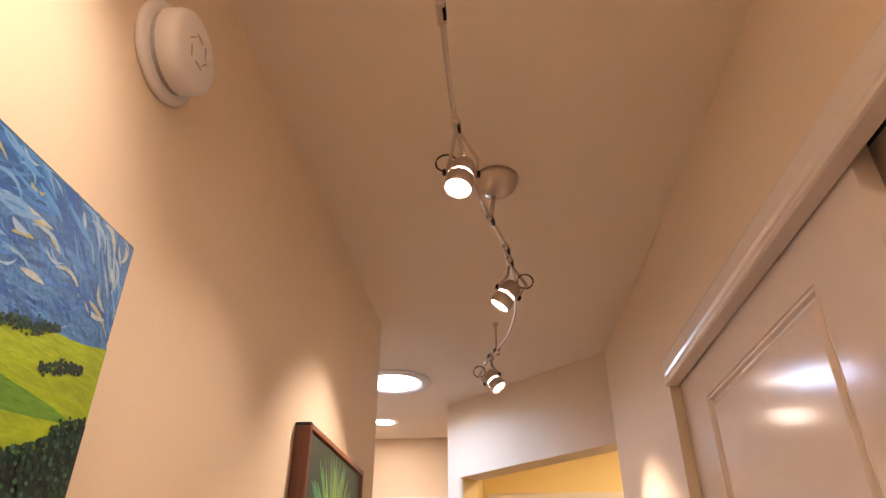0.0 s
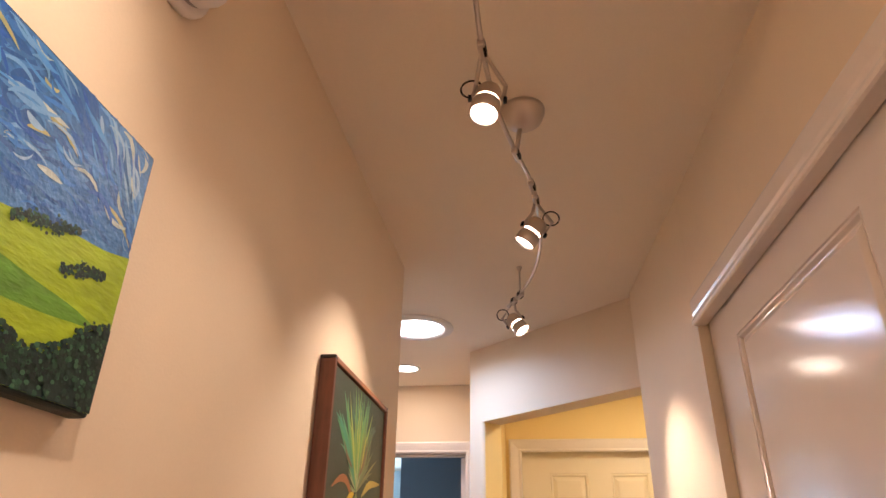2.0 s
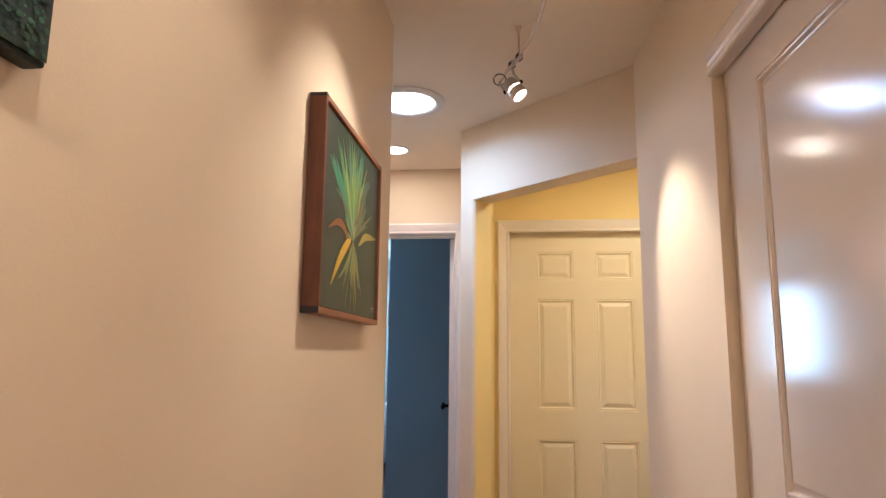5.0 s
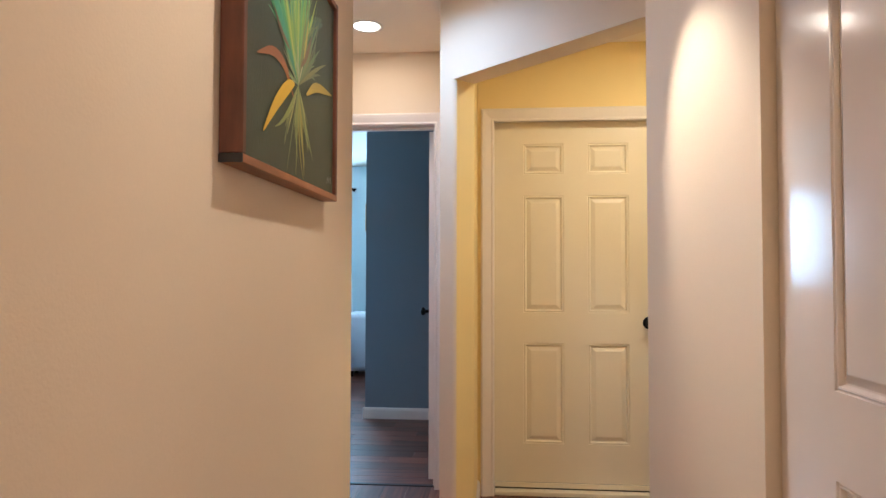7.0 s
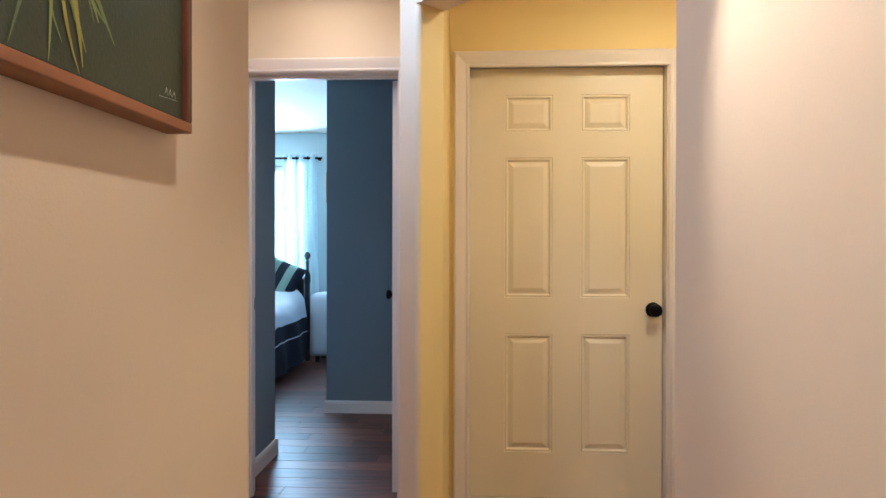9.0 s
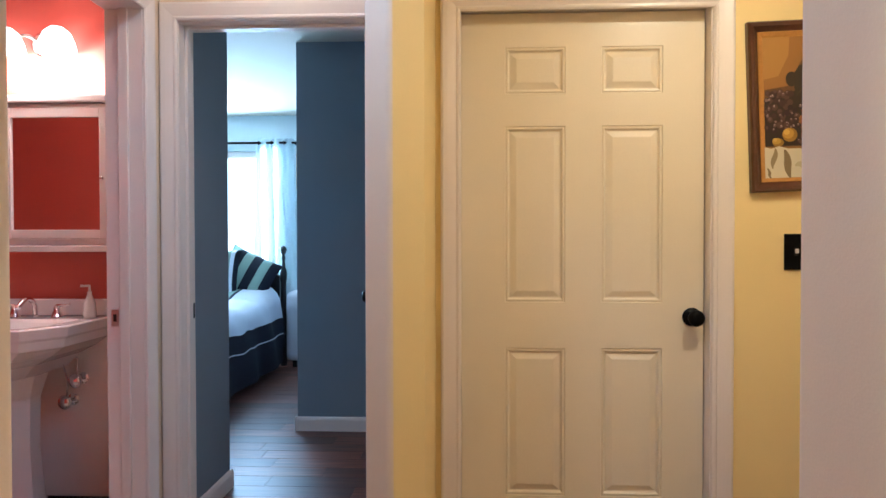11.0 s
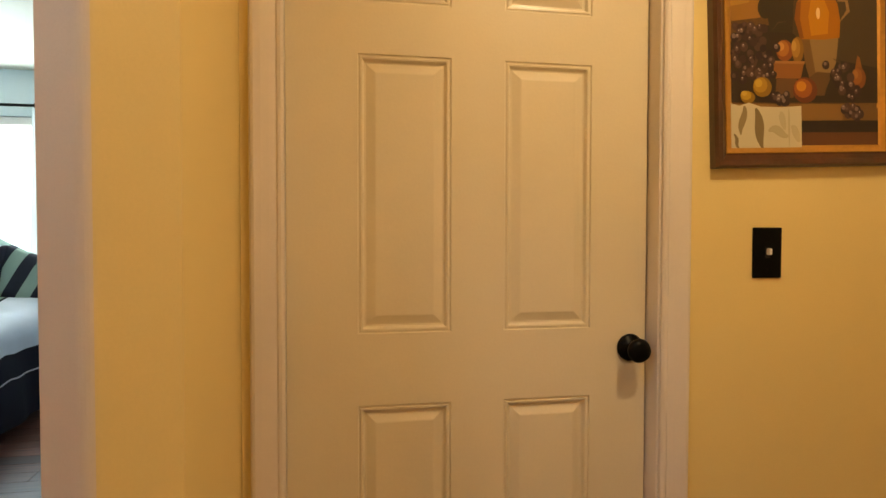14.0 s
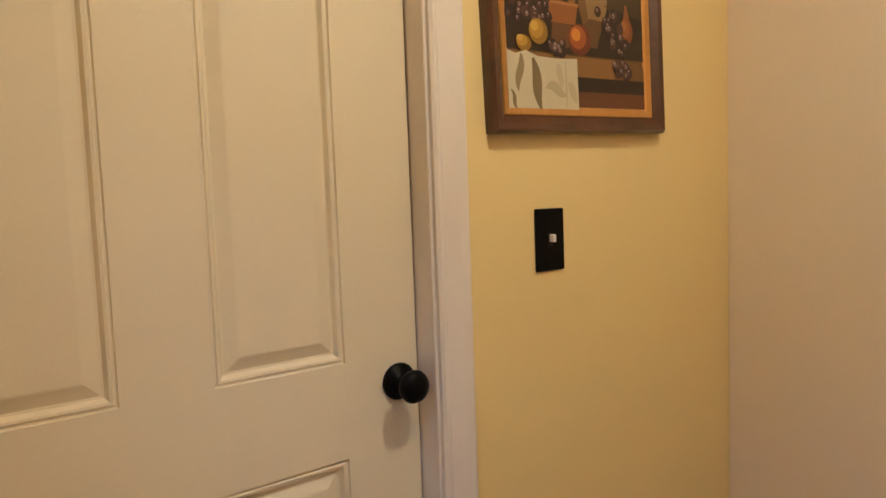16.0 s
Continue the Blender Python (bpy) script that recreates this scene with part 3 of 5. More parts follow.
part("canopy", lathe([(0.0, -0.052), (0.012, -0.052), (0.030, -0.047), (0.048, -0.032), (0.056, -0.012), (0.057, 0.0), (0.0, 0.0)], 40, pose(0.117, 1.515, CEIL)), NICKEL, track, "round dome canopy", True)
part("stem", tube([(0.110, 1.522, CEIL - 0.045), (0.097, 1.532, 2.325)], 0.006, 10), NICKEL, track, "", True)
for px, py in ((0.082, 2.457), (0.042, 0.878)):
    part("post", lathe([(0.0, CEIL), (0.011, CEIL), (0.011, CEIL - 0.004), (0.0045, CEIL - 0.018), (0.0035, CEIL - 0.03), (0.0035, 2.345), (0.007, 2.342), (0.007, 2.322), (0.0, 2.320)], 16, Matrix.Translation((px, py, 0))), NICKEL, track, "thin ceiling post", True)


def clip(at, ang, parent):
    bm = box((-0.008, -0.024, -0.012), (0.008, 0.024, 0.010), 0.004)
    bmesh.ops.transform(bm, matrix=pose(*at, 0, 0, ang), verts=bm.verts)
    c = part("connector", bm, NICKEL, parent)
    bm = box((-0.0085, -0.016, -0.004), (-0.003, 0.010, 0.0105))
    bmesh.ops.transform(bm, matrix=pose(*at, 0, 0, ang), verts=bm.verts)
    part("slot", bm, BLACK, c, "dark clamp slot")
    bm = box((0.003, -0.016, -0.0125), (0.0085, 0.010, 0.004))
    bmesh.ops.transform(bm, matrix=pose(*at, 0, 0, ang), verts=bm.verts)
    part("slot", bm, BLACK, c, "dark clamp slot")


for at, ang in (((0.074, 0.390, 2.330), 8), ((0.042, 0.878, 2.330), 1), ((0.042, 1.168, 2.330), -4), ((0.098, 1.536, 2.330), -13), ((0.135, 1.688, 2.330), -11), ((0.144, 1.760, 2.330), -9), ((0.081, 2.457, 2.330), 24), ((0.055, 2.518, 2.330), 24)):
    clip(at, ang, track)
HANG = [(0.043, 1.180, 2.325), (0.145, 1.776, 2.325), (0.053, 2.523, 2.325), (0.074, 0.400, 2.325)]
for (lens, aim), top in zip(SPOTS, HANG):
    m = look(lens, aim)
    way = (Vector(aim) - Vector(lens)).normalized()
    back = Vector(lens) - way * 0.066
    head = part("head", lathe([(0.0, 0.078), (0.014, 0.078), (0.023, 0.073), (0.0270, 0.062), (0.0280, 0.040), (0.0280, 0.034)], 32, m), NICKEL, track, "lit spot head", True)
    part("bezel", lathe([(0.0250, 0.0275), (0.0290, 0.027), (0.0300, 0.012), (0.0300, -0.005), (0.0275, -0.007), (0.0262, -0.001)], 32, m), NICKEL, head, "", True)
    part("glow_ring", lathe([(0.0245, 0.036), (0.0250, 0.0265)], 32, m), SLOT, head, "glowing gap behind the bezel")
    part("lens", lathe([(0.0, -0.001), (0.015, -0.0005), (0.0258, 0.001)], 32, m), LENS, head, "white hot halogen lens")
    side = way.cross(Vector((0, 1, 0))).normalized() * 0.031
    hinge = back + way * 0.022
    for sgn in (-1, 1):
        part("yoke", tube([hinge + sgn * side, hinge + sgn * side - way * 0.045, Vector(top) + sgn * side * 0.15], [0.0055, 0.005, 0.004], 8), NICKEL, track, "thin swivel yoke")
        part("pivot", lathe([(0.0, 0.004), (0.007, 0.003), (0.008, -0.003), (0.0, -0.004)], 14, Matrix.Translation(hinge + sgn * side * 1.15) @ Vector((0, 0, 1)).rotation_difference(side).to_matrix().to_4x4()), BLACK, track, "dark pivot screw", True)
    turn = 1 if lens[1] > 1.5 and lens[1] < 2 else -1
    ring = [back + Vector((turn * 0.036 + 0.022 * math.cos(a), 0.004, 0.016 + 0.022 * math.sin(a))) for a in np.linspace(0, 2 * math.pi, 24, endpoint=False)]
    part("grip_ring", tube(ring, 0.002, 8, True), BLACK, track, "thin wire grip ring", True)

tube_light = thing("solar_tube", pose(-0.43, 3.10, CEIL), "round daylight tube with glowing diffuser and white ring", "ceiling light")
part("ring", lathe([(0.176, 0.0), (0.178, -0.006), (0.172, -0.012), (0.150, -0.016), (0.134, -0.012), (0.130, -0.004), (0.130, 0.0)], 56), PLASTIC, tube_light, "", True)
part("diffuser", lathe([(0.0, -0.012), (0.06, -0.0115), (0.11, -0.009), (0.1295, -0.005)], 56), DIFFUSER, tube_light, "glowing white diffuser", True)
can = thing("recessed_downlight", pose(-0.612, 3.797, CEIL), "small round recessed downlight with white trim", "ceiling light")
part("ring", lathe([(0.083, 0.0), (0.084, -0.004), (0.074, -0.007), (0.066, -0.004), (0.066, 0.0)], 40), PLASTIC, can, "", True)
part("lens", lathe([(0.0, -0.003), (0.0655, -0.002)], 40), CANLENS, can, "glowing lens")
alc = thing("recessed_downlight", pose(0.95, 3.22, CEIL), "round recessed downlight in the alcove ceiling", "ceiling light")
part("ring", lathe([(0.095, 0.0), (0.096, -0.004), (0.088, -0.007), (0.082, -0.004), (0.082, 0.0)], 40), PLASTIC, alc, "", True)

# ring made up to house the added hall fill lamp
fill_ring = thing("recessed_downlight", pose(0.09, -0.75, CEIL), "unseen downlight ring added round the hall fill lamp", "ceiling light")
part("ring", lathe([(0.095, 0.0), (0.096, -0.004), (0.088, -0.007), (0.082, -0.004), (0.082, 0.0)], 40), PLASTIC, fill_ring, "", True)

# smoke alarm on the left wall
sm = thing("smoke_alarm", pose(LX, 0.778, 2.164, 0, 90, 0), "round off-white smoke alarm on the cream wall", "smoke alarm")
part("base", lathe([(0.0, 0.0), (0.074, 0.0), (0.076, 0.004), (0.075, 0.012), (0.066, 0.014), (0.0, 0.014)], 48), PLASTIC, sm, "", True)
# neck between base and cover, greyed to stand for the shade there
part("gap", lathe([(0.061, 0.0142), (0.059, 0.020)], 48), VENT, sm, "slot round the cover, its shade coloured in grey", True)
part("cover", lathe([(0.060, 0.020), (0.063, 0.022), (0.063, 0.042), (0.060, 0.050), (0.050, 0.053), (0.0, 0.055)], 48), PLASTIC, sm, "domed cover", True)
for k, a in enumerate((20, 75, 130, 190, 250, 310)):
    part("vent", box((-0.009, -0.001, 0.0), (0.009, 0.001, 0.0012)), VENT, sm, "small vent slot").matrix_local = pose(0.022 * math.cos(radians(a)), 0.022 * math.sin(radians(a)), 0.0545, 0, 0, a + 70)
part("test_button", lathe([(0.0, 0.058), (0.008, 0.0575), (0.010, 0.0535)], 20, Matrix.Translation((-0.016, 0.030, 0))), PLASTIC, sm, "", True)

# ---- hall: landscape canvas ----
rnd = random.Random(5)
ca = thing("landscape_canvas", pose(LX + 0.001, 0.806, 1.531), "unframed landscape canvas, blue swirling sky, green hills", "painting")
CANV_S = surface("painted_canvas_edge", (0.010, 0.026, 0.024), 0.6, vary=0.3, grain=200, bump=0.05)
SKY = surface("blue_sky_paint", (0.055, 0.19, 0.48), 0.42, vary=0.55, scale=24, grain=90, bump=0.12, stretch=(1, 1.0, 1.7))
CW, CH = 0.46, 0.316
part("canvas", box((0, -CW, 0), (0.0218, 0, CH), 0.003), CANV_S, ca)
F = 0.022


def inside(u, v):
    return min(-0.007, max(0.007 - CW, u)), min(CH - 0.007, max(0.003, v))


bm = bmesh.new()
flat(bm, [(0.003 - CW, 0.10), (-0.003, 0.10), (-0.003, CH - 0.003), (0.003 - CW, CH - 0.003)], F + 0.0002)
part("sky", bm, SKY, ca, "swirling blue sky")


def sky_strokes(n, v0, v1, l0, l1, w0, w1, lift, seed):
    r = random.Random(seed)
    bm = bmesh.new()
    for i in range(n):
        u, v = r.uniform(-CW, -0.005), r.uniform(v0, v1)
        a = -0.55 + 0.55 * math.sin(13 * u + 17 * v) + r.gauss(0, 0.22)
        l, bend = r.uniform(l0, l1), r.gauss(0, 0.7)
        pts = []
        for k in range(7):
            t = k / 6 - 0.5
            q = a + bend * t
            pts.append(inside(u + t * l * math.cos(q), v + t * l * math.sin(q)))
        if len(set(pts)) == len(pts):
            strokes(bm, pts, r.uniform(w0, w1), F + lift + 1.2e-6 * i)
    return bm


DEEP = [(0.030, 0.13, 0.44), (0.045, 0.18, 0.50), (0.06, 0.20, 0.48), (0.035, 0.12, 0.36), (0.08, 0.24, 0.55), (0.05, 0.17, 0.42)]
LIGHT = [(0.05, 0.22, 0.62), (0.16, 0.36, 0.66), (0.28, 0.45, 0.66), (0.03, 0.12, 0.46), (0.42, 0.50, 0.50), (0.09, 0.30, 0.66), (0.22, 0.40, 0.62), (0.03, 0.15, 0.40), (0.42, 0.40, 0.20), (0.07, 0.24, 0.56)]
for n, v0, v1, l0, l1, w0, w1, lift, seed, cols, lab in (
        (420, 0.15, 0.312, 0.02, 0.06, 0.005, 0.014, 0.0004, 4, DEEP, "broad strokes of deep blue"),
        (170, 0.20, 0.312, 0.02, 0.065, 0.003, 0.008, 0.0010, 6, LIGHT, "pale curling strokes of blue, white and yellow"),
        (60, 0.16, 0.23, 0.012, 0.03, 0.001, 0.003, 0.0014, 7, DEEP + LIGHT[:3], "small strokes above the hills")):
    part("sky_brushwork", sky_strokes(n, v0, v1, l0, l1, w0, w1, lift, seed), island_colors("sky_dabs", cols, 0.45, 0.12, 140), ca, lab)["kind"] = "stuff"
GREEN1 = surface("bright_green_paint", (0.30, 0.42, 0.012), 0.42, vary=0.35, scale=22, grain=110, bump=0.10, stretch=(1, 0.5, 1.6))
GREEN2 = surface("mid_green_paint", (0.11, 0.27, 0.025), 0.42, vary=0.5, scale=18, grain=110, bump=0.10, stretch=(1, 0.5, 1.6))


def hill(pts, mt, lift, lab):
    bm = bmesh.new()
    top = [(q.y, q.z) for q in spline([(0, u, v) for u, v in pts], 8)]
    for (u0, v0), (u1, v1) in zip(top, top[1:]):
        flat(bm, [(u0, 0.004), (u1, 0.004), (u1, v1), (u0, v0)], F + lift)
    part("hill", bm, mt, ca, lab)


hill([(0.003 - CW, 0.138), (-0.33, 0.130), (-0.22, 0.140), (-0.15, 0.152), (-0.09, 0.163), (-0.045, 0.168), (-0.003, 0.178)], GREEN1, 0.0020, "bright yellow green hill")
hill([(0.003 - CW, 0.085), (-0.34, 0.108), (-0.24, 0.112), (-0.17, 0.106), (-0.12, 0.100), (-0.06, 0.094), (-0.003, 0.080)], GREEN2, 0.0022, "mid green hollow below the hill")
hill([(0.003 - CW, 0.060), (-0.30, 0.058), (-0.20, 0.070), (-0.12, 0.074), (-0.05, 0.082), (-0.003, 0.088)], GREEN1, 0.0024, "bright green foreground slope")
hill([(0.003 - CW, 0.042), (-0.36, 0.054), (-0.25, 0.038), (-0.16, 0.050), (-0.107, 0.034), (-0.066, 0.052), (-0.040, 0.078), (-0.003, 0.092)], CANV_S, 0.0026, "dark mass of the bushes")
bm = bmesh.new()
for cu, cv, du, dv, n in ((-0.128, 0.156, 0.042, 0.30, 190), (-0.066, 0.133, 0.032, 0.28, 150), (-0.27, 0.128, 0.045, 0.05, 150)):
    for i in range(n):
        t = rnd.uniform(-1, 1)
        disc(bm, cu + t * du, cv + t * du * dv + rnd.gauss(0, 0.0042) * (1 - 0.5 * t * t), rnd.uniform(0.0012, 0.003), F + 0.0027 + i * 2e-6, 0.9, 7)
EDGE = [(-0.461, 0.050), (-0.36, 0.062), (-0.25, 0.045), (-0.16, 0.058), (-0.14, 0.053), (-0.107, 0.042), (-0.066, 0.061), (-0.044, 0.088), (0.0, 0.100)]
for i in range(1900):
    u = rnd.uniform(-CW + 0.004, -0.006)
    hgt = next(v0 + (v1 - v0) * (u - u0) / (u1 - u0) for (u0, v0), (u1, v1) in zip(EDGE, EDGE[1:]) if u0 <= u <= u1)
    disc(bm, u, min(hgt, max(0.005, hgt * (1 - abs(rnd.gauss(0, 0.45))) if rnd.random() < 0.5 else rnd.uniform(0.005, hgt))), rnd.uniform(0.0016, 0.0042), F + 0.0027 + i * 1e-6, 0.8, 7)
part("foliage", bm, island_colors("bush_dabs", [(0.006, 0.022, 0.020), (0.008, 0.035, 0.024), (0.010, 0.045, 0.027), (0.005, 0.016, 0.018), (0.014, 0.060, 0.032), (0.008, 0.030, 0.026), (0.006, 0.020, 0.020), (0.010, 0.040, 0.030), (0.040, 0.13, 0.065), (0.018, 0.080, 0.040)], 0.45), ca, "dark green dabbed bushes and trees")["kind"] = "stuff"

# ---- hall: framed spray painting ----
FR0, FR1, FZ0, FZ1 = 1.549, 2.098, 1.371, 1.829
fp = thing("framed_painting", pose(LX + 0.001, FR0, FZ0), "deep reddish wood frame with green starburst painting", "painting")
W, H, D, E = FR1 - FR0, FZ1 - FZ0, 0.037, 0.014
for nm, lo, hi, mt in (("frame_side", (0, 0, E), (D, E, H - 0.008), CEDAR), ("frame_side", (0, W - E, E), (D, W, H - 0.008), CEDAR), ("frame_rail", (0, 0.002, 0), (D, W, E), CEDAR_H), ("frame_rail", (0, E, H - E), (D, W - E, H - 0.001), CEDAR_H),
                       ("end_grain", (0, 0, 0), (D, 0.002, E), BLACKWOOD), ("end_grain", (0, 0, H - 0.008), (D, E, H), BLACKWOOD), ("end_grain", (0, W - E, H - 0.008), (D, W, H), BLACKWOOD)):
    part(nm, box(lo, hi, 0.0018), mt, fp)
OLIVE = surface("dark_green_canvas_paint", (0.034, 0.050, 0.032), 0.5, vary=0.35, scale=7, grain=200, bump=0.06)
part("canvas", box((0.004, E + 0.003, E + 0.003), (D - 0.007, W - E - 0.003, H - E - 0.003)), OLIVE, fp, "dark green canvas")
F = D - 0.0068
CU, CV = W * 0.50, H * 0.42


def burst(n, a0, a1, l0, l1, w, lift, seed, curl=0.12):
    r = random.Random(seed)
    bm = bmesh.new()
    for i in range(n):
        a = radians(r.uniform(a0, a1))
        l = r.uniform(l0, l1)
        c = r.gauss(0, curl)
        s0 = r.uniform(0.0, 0.18) * l
        pts = []
        for k in range(8):
            s = s0 + (l - s0) * k / 7
            q = a + c * (k / 7) ** 2 * (1 if math.cos(a) > 0 else -1)
            pts.append((min(W - E - 0.004, max(E + 0.004, CU + s * math.cos(q))), min(H - E - 0.004, max(E + 0.004, CV + s * math.sin(q)))))
        strokes(bm, pts, w * r.uniform(0.5, 1.3), F + lift + i * 3e-6)
    return bm


for n, a0, a1, l0, l1, w, lift, cols, lab in (
        (26, 62, 140, 0.10, 0.25, 0.040, 0.0002, [(0.020, 0.085, 0.060), (0.022, 0.11, 0.075), (0.030, 0.080, 0.040), (0.026, 0.065, 0.040)], "soft dark green blades"),
        (34, 76, 142, 0.12, 0.27, 0.017, 0.0004, [(0.035, 0.24, 0.15), (0.05, 0.26, 0.11), (0.03, 0.18, 0.16), (0.08, 0.30, 0.14)], "teal green blades"),
        (44, 62, 124, 0.13, 0.275, 0.0085, 0.0006, [(0.20, 0.34, 0.06), (0.34, 0.40, 0.07), (0.10, 0.34, 0.12), (0.45, 0.44, 0.10), (0.14, 0.28, 0.07)], "thin yellow green blades"),
        (24, 28, 78, 0.10, 0.24, 0.0075, 0.0008, [(0.09, 0.16, 0.06), (0.12, 0.20, 0.08), (0.16, 0.17, 0.05), (0.10, 0.13, 0.06)], "dim olive blades"),
        (38, 228, 312, 0.06, 0.185, 0.0085, 0.0010, [(0.24, 0.30, 0.09), (0.34, 0.36, 0.14), (0.16, 0.22, 0.07), (0.30, 0.28, 0.05), (0.12, 0.17, 0.07)], "pale lower blades"),
        (16, 60, 200, 0.03, 0.10, 0.006, 0.0013, [(0.30, 0.36, 0.20), (0.20, 0.30, 0.12), (0.40, 0.40, 0.22)], "small pale blades")):
    tagged(part("brushwork", burst(n, a0, a1, l0, l1, w, lift, n), island_colors("burst_dabs", cols, 0.4), fp, lab), kind="stuff")
bm = bmesh.new()
for pts, w in (([(CU - 0.03, CV - 0.03), (CU - 0.08, CV + 0.012), (CU - 0.14, CV + 0.018), (CU - 0.21, CV - 0.008)], 0.019), ([(CU + 0.015, CV + 0.04), (CU + 0.05, CV + 0.075), (CU + 0.085, CV + 0.125)], 0.016),
               ([(CU - 0.05, CV + 0.05), (CU - 0.10, CV + 0.07), (CU - 0.14, CV + 0.10)], 0.012)):
    strokes(bm, [(q.y, q.z) for q in spline([(0, u, v) for u, v in pts], 4)], w, F + 0.0015)
part("brushwork", bm, island_colors("rust_dabs", [(0.26, 0.085, 0.022), (0.20, 0.08, 0.03), (0.16, 0.09, 0.04)], 0.4), fp, "rust red petals")["kind"] = "stuff"
bm = bmesh.new()
for pts, w in (([(CU - 0.025, CV - 0.004), (CU - 0.06, CV - 0.02), (CU - 0.12, CV - 0.065), (CU - 0.18, CV - 0.125)], 0.026), ([(CU + 0.05, CV - 0.004), (CU + 0.12, CV + 0.030), (CU + 0.24, CV + 0.045)], 0.020),
               ([(CU + 0.03, CV + 0.06), (CU + 0.045, CV + 0.10), (CU + 0.06, CV + 0.15)], 0.010)):
    strokes(bm, [(q.y, q.z) for q in spline([(0, u, v) for u, v in pts], 4)], w, F + 0.0017)
part("brushwork", bm, island_colors("gold_dabs", [(0.62, 0.40, 0.02), (0.38, 0.28, 0.04), (0.42, 0.32, 0.05)], 0.4), fp, "golden yellow petals")["kind"] = "stuff"
bm = bmesh.new()
for k in range(3):
    strokes(bm, [(W - 0.066 + 0.010 * k, 0.040), (W - 0.062 + 0.010 * k, 0.048), (W - 0.058 + 0.010 * k, 0.039)], 0.003, F + 0.0014)
strokes(bm, [(W - 0.082, 0.034), (W - 0.03, 0.038)], 0.002, F + 0.0015)
part("signature", bm, WHITECLOTH, fp, "small pale signature scrawl")["kind"] = "stuff"

# ---- alcove: still life and switch ----
PX0, PX1, PZ0, PZ1 = 1.042, 1.565, 1.370, 1.960
sl = thing("framed_still_life", pose(PX0, DY, PZ0, 0, -2.0, 0), "dark wood framed still life with jug and fruit", "picture")
W2, H2 = PX1 - PX0, PZ1 - PZ0
PROF = [(0.0, 0.0), (0.0, 0.022), (0.006, 0.030), (0.018, 0.028), (0.030, 0.018), (0.036, 0.014)]


def mitred(prof, w, h, u0=0.0):
    bm = bmesh.new()
    rings = [[bm.verts.new((x + sx * (u0 + u), -d, z + sz * (u0 + u))) for u, d in prof] for x, z, sx, sz in ((0, 0, 1, 1), (w, 0, -1, 1), (w, h, -1, -1), (0, h, 1, -1))]
    for i in range(4):
        a, b = rings[i], rings[(i + 1) % 4]
        for k in range(len(prof) - 1):
            bm.faces.new((a[k], a[k + 1], b[k + 1], b[k]))
    return bm


part("frame", mitred(PROF, W2, H2), PICWOOD, sl, "dark polished wood frame")
part("liner", mitred([(0.0, 0.014), (0.002, 0.017), (0.014, 0.014), (0.019, 0.011), (0.022, 0.010)], W2, H2, 0.034), GILT, sl, "gilt inner liner")
PAN = surface("brown_print_ground", (0.13, 0.060, 0.018), 0.35, vary=0.5, scale=4, grain=80, bump=0.02)
part("print", box((0.046, -0.010, 0.046), (W2 - 0.046, -0.001, H2 - 0.046)), PAN, sl, "printed brown background")
PM = Matrix(((0, 1, 0, 0), (-1, 0, 0, -0.0105), (0, 0, 1, 0), (0, 0, 0, 1)))
KX, KZ = W2, H2


def paint_layer(label, colors, shapes, rough=0.35):
    bm = bmesh.new()
    for s in shapes:
        s(bm)
    bmesh.ops.transform(bm, matrix=PM, verts=bm.verts)
    return tagged(part("painted_shape", bm, island_colors("print_colours", colors, rough, 0.01), sl, label), kind="stuff" if len(shapes) > 1 else "")


def poly(pts, lift):
    return lambda bm: flat(bm, [(u * KX, v * KZ) for u, v in pts], lift)


def dot(u, v, r, lift, sq=1.0):
    return lambda bm: disc(bm, u * KX, v * KZ, r, lift, sq, 18)


def blot(u, v, r, lift, sq, cols):
    """A rounded painted form in three tones, the lightest off centre."""
    for k, (c, f) in enumerate(zip(cols, (1.0, 0.74, 0.40))):
        paint_layer("rounded painted form", [c], [dot(u - 0.010 * k, v + 0.008 * k, r * f, lift + 0.00004 * k, sq)])


paint_layer("golden glow of the backdrop", [(0.30, 0.135, 0.028)], [poly([(0.09, 0.60), (0.26, 0.62), (0.36, 0.78), (0.40, 0.92), (0.09, 0.92)], 0.00010)])
paint_layer("lit patch of the backdrop", [(0.40, 0.20, 0.040)], [poly([(0.09, 0.66), (0.20, 0.68), (0.27, 0.80), (0.28, 0.92), (0.09, 0.92)], 0.00014)])
paint_layer("dark upper backdrop", [(0.060, 0.036, 0.017)], [poly([(0.42, 0.50), (0.91, 0.40), (0.91, 0.92), (0.47, 0.92)], 0.00018)])
paint_layer("dark shadow behind the fruit", [(0.028, 0.015, 0.009)], [poly([(0.09, 0.27), (0.91, 0.27), (0.91, 0.42), (0.60, 0.46), (0.36, 0.60), (0.14, 0.56), (0.09, 0.50)], 0.00022)])
paint_layer("dark jug in shade", [(0.020, 0.013, 0.008), (0.032, 0.020, 0.010)], [poly([(0.31, 0.56), (0.43, 0.56), (0.44, 0.70), (0.40, 0.75), (0.34, 0.74), (0.29, 0.68)], 0.00026), dot(0.285, 0.66, 0.020, 0.0003, 1.3)])
paint_layer("wooden table top", [(0.24, 0.115, 0.030)], [poly([(0.09, 0.195), (0.70, 0.195), (0.70, 0.265), (0.09, 0.265)], 0.00034)])
paint_layer("far table top", [(0.17, 0.080, 0.024)], [poly([(0.70, 0.195), (0.91, 0.195), (0.91, 0.245), (0.82, 0.265), (0.70, 0.262)], 0.00034)])
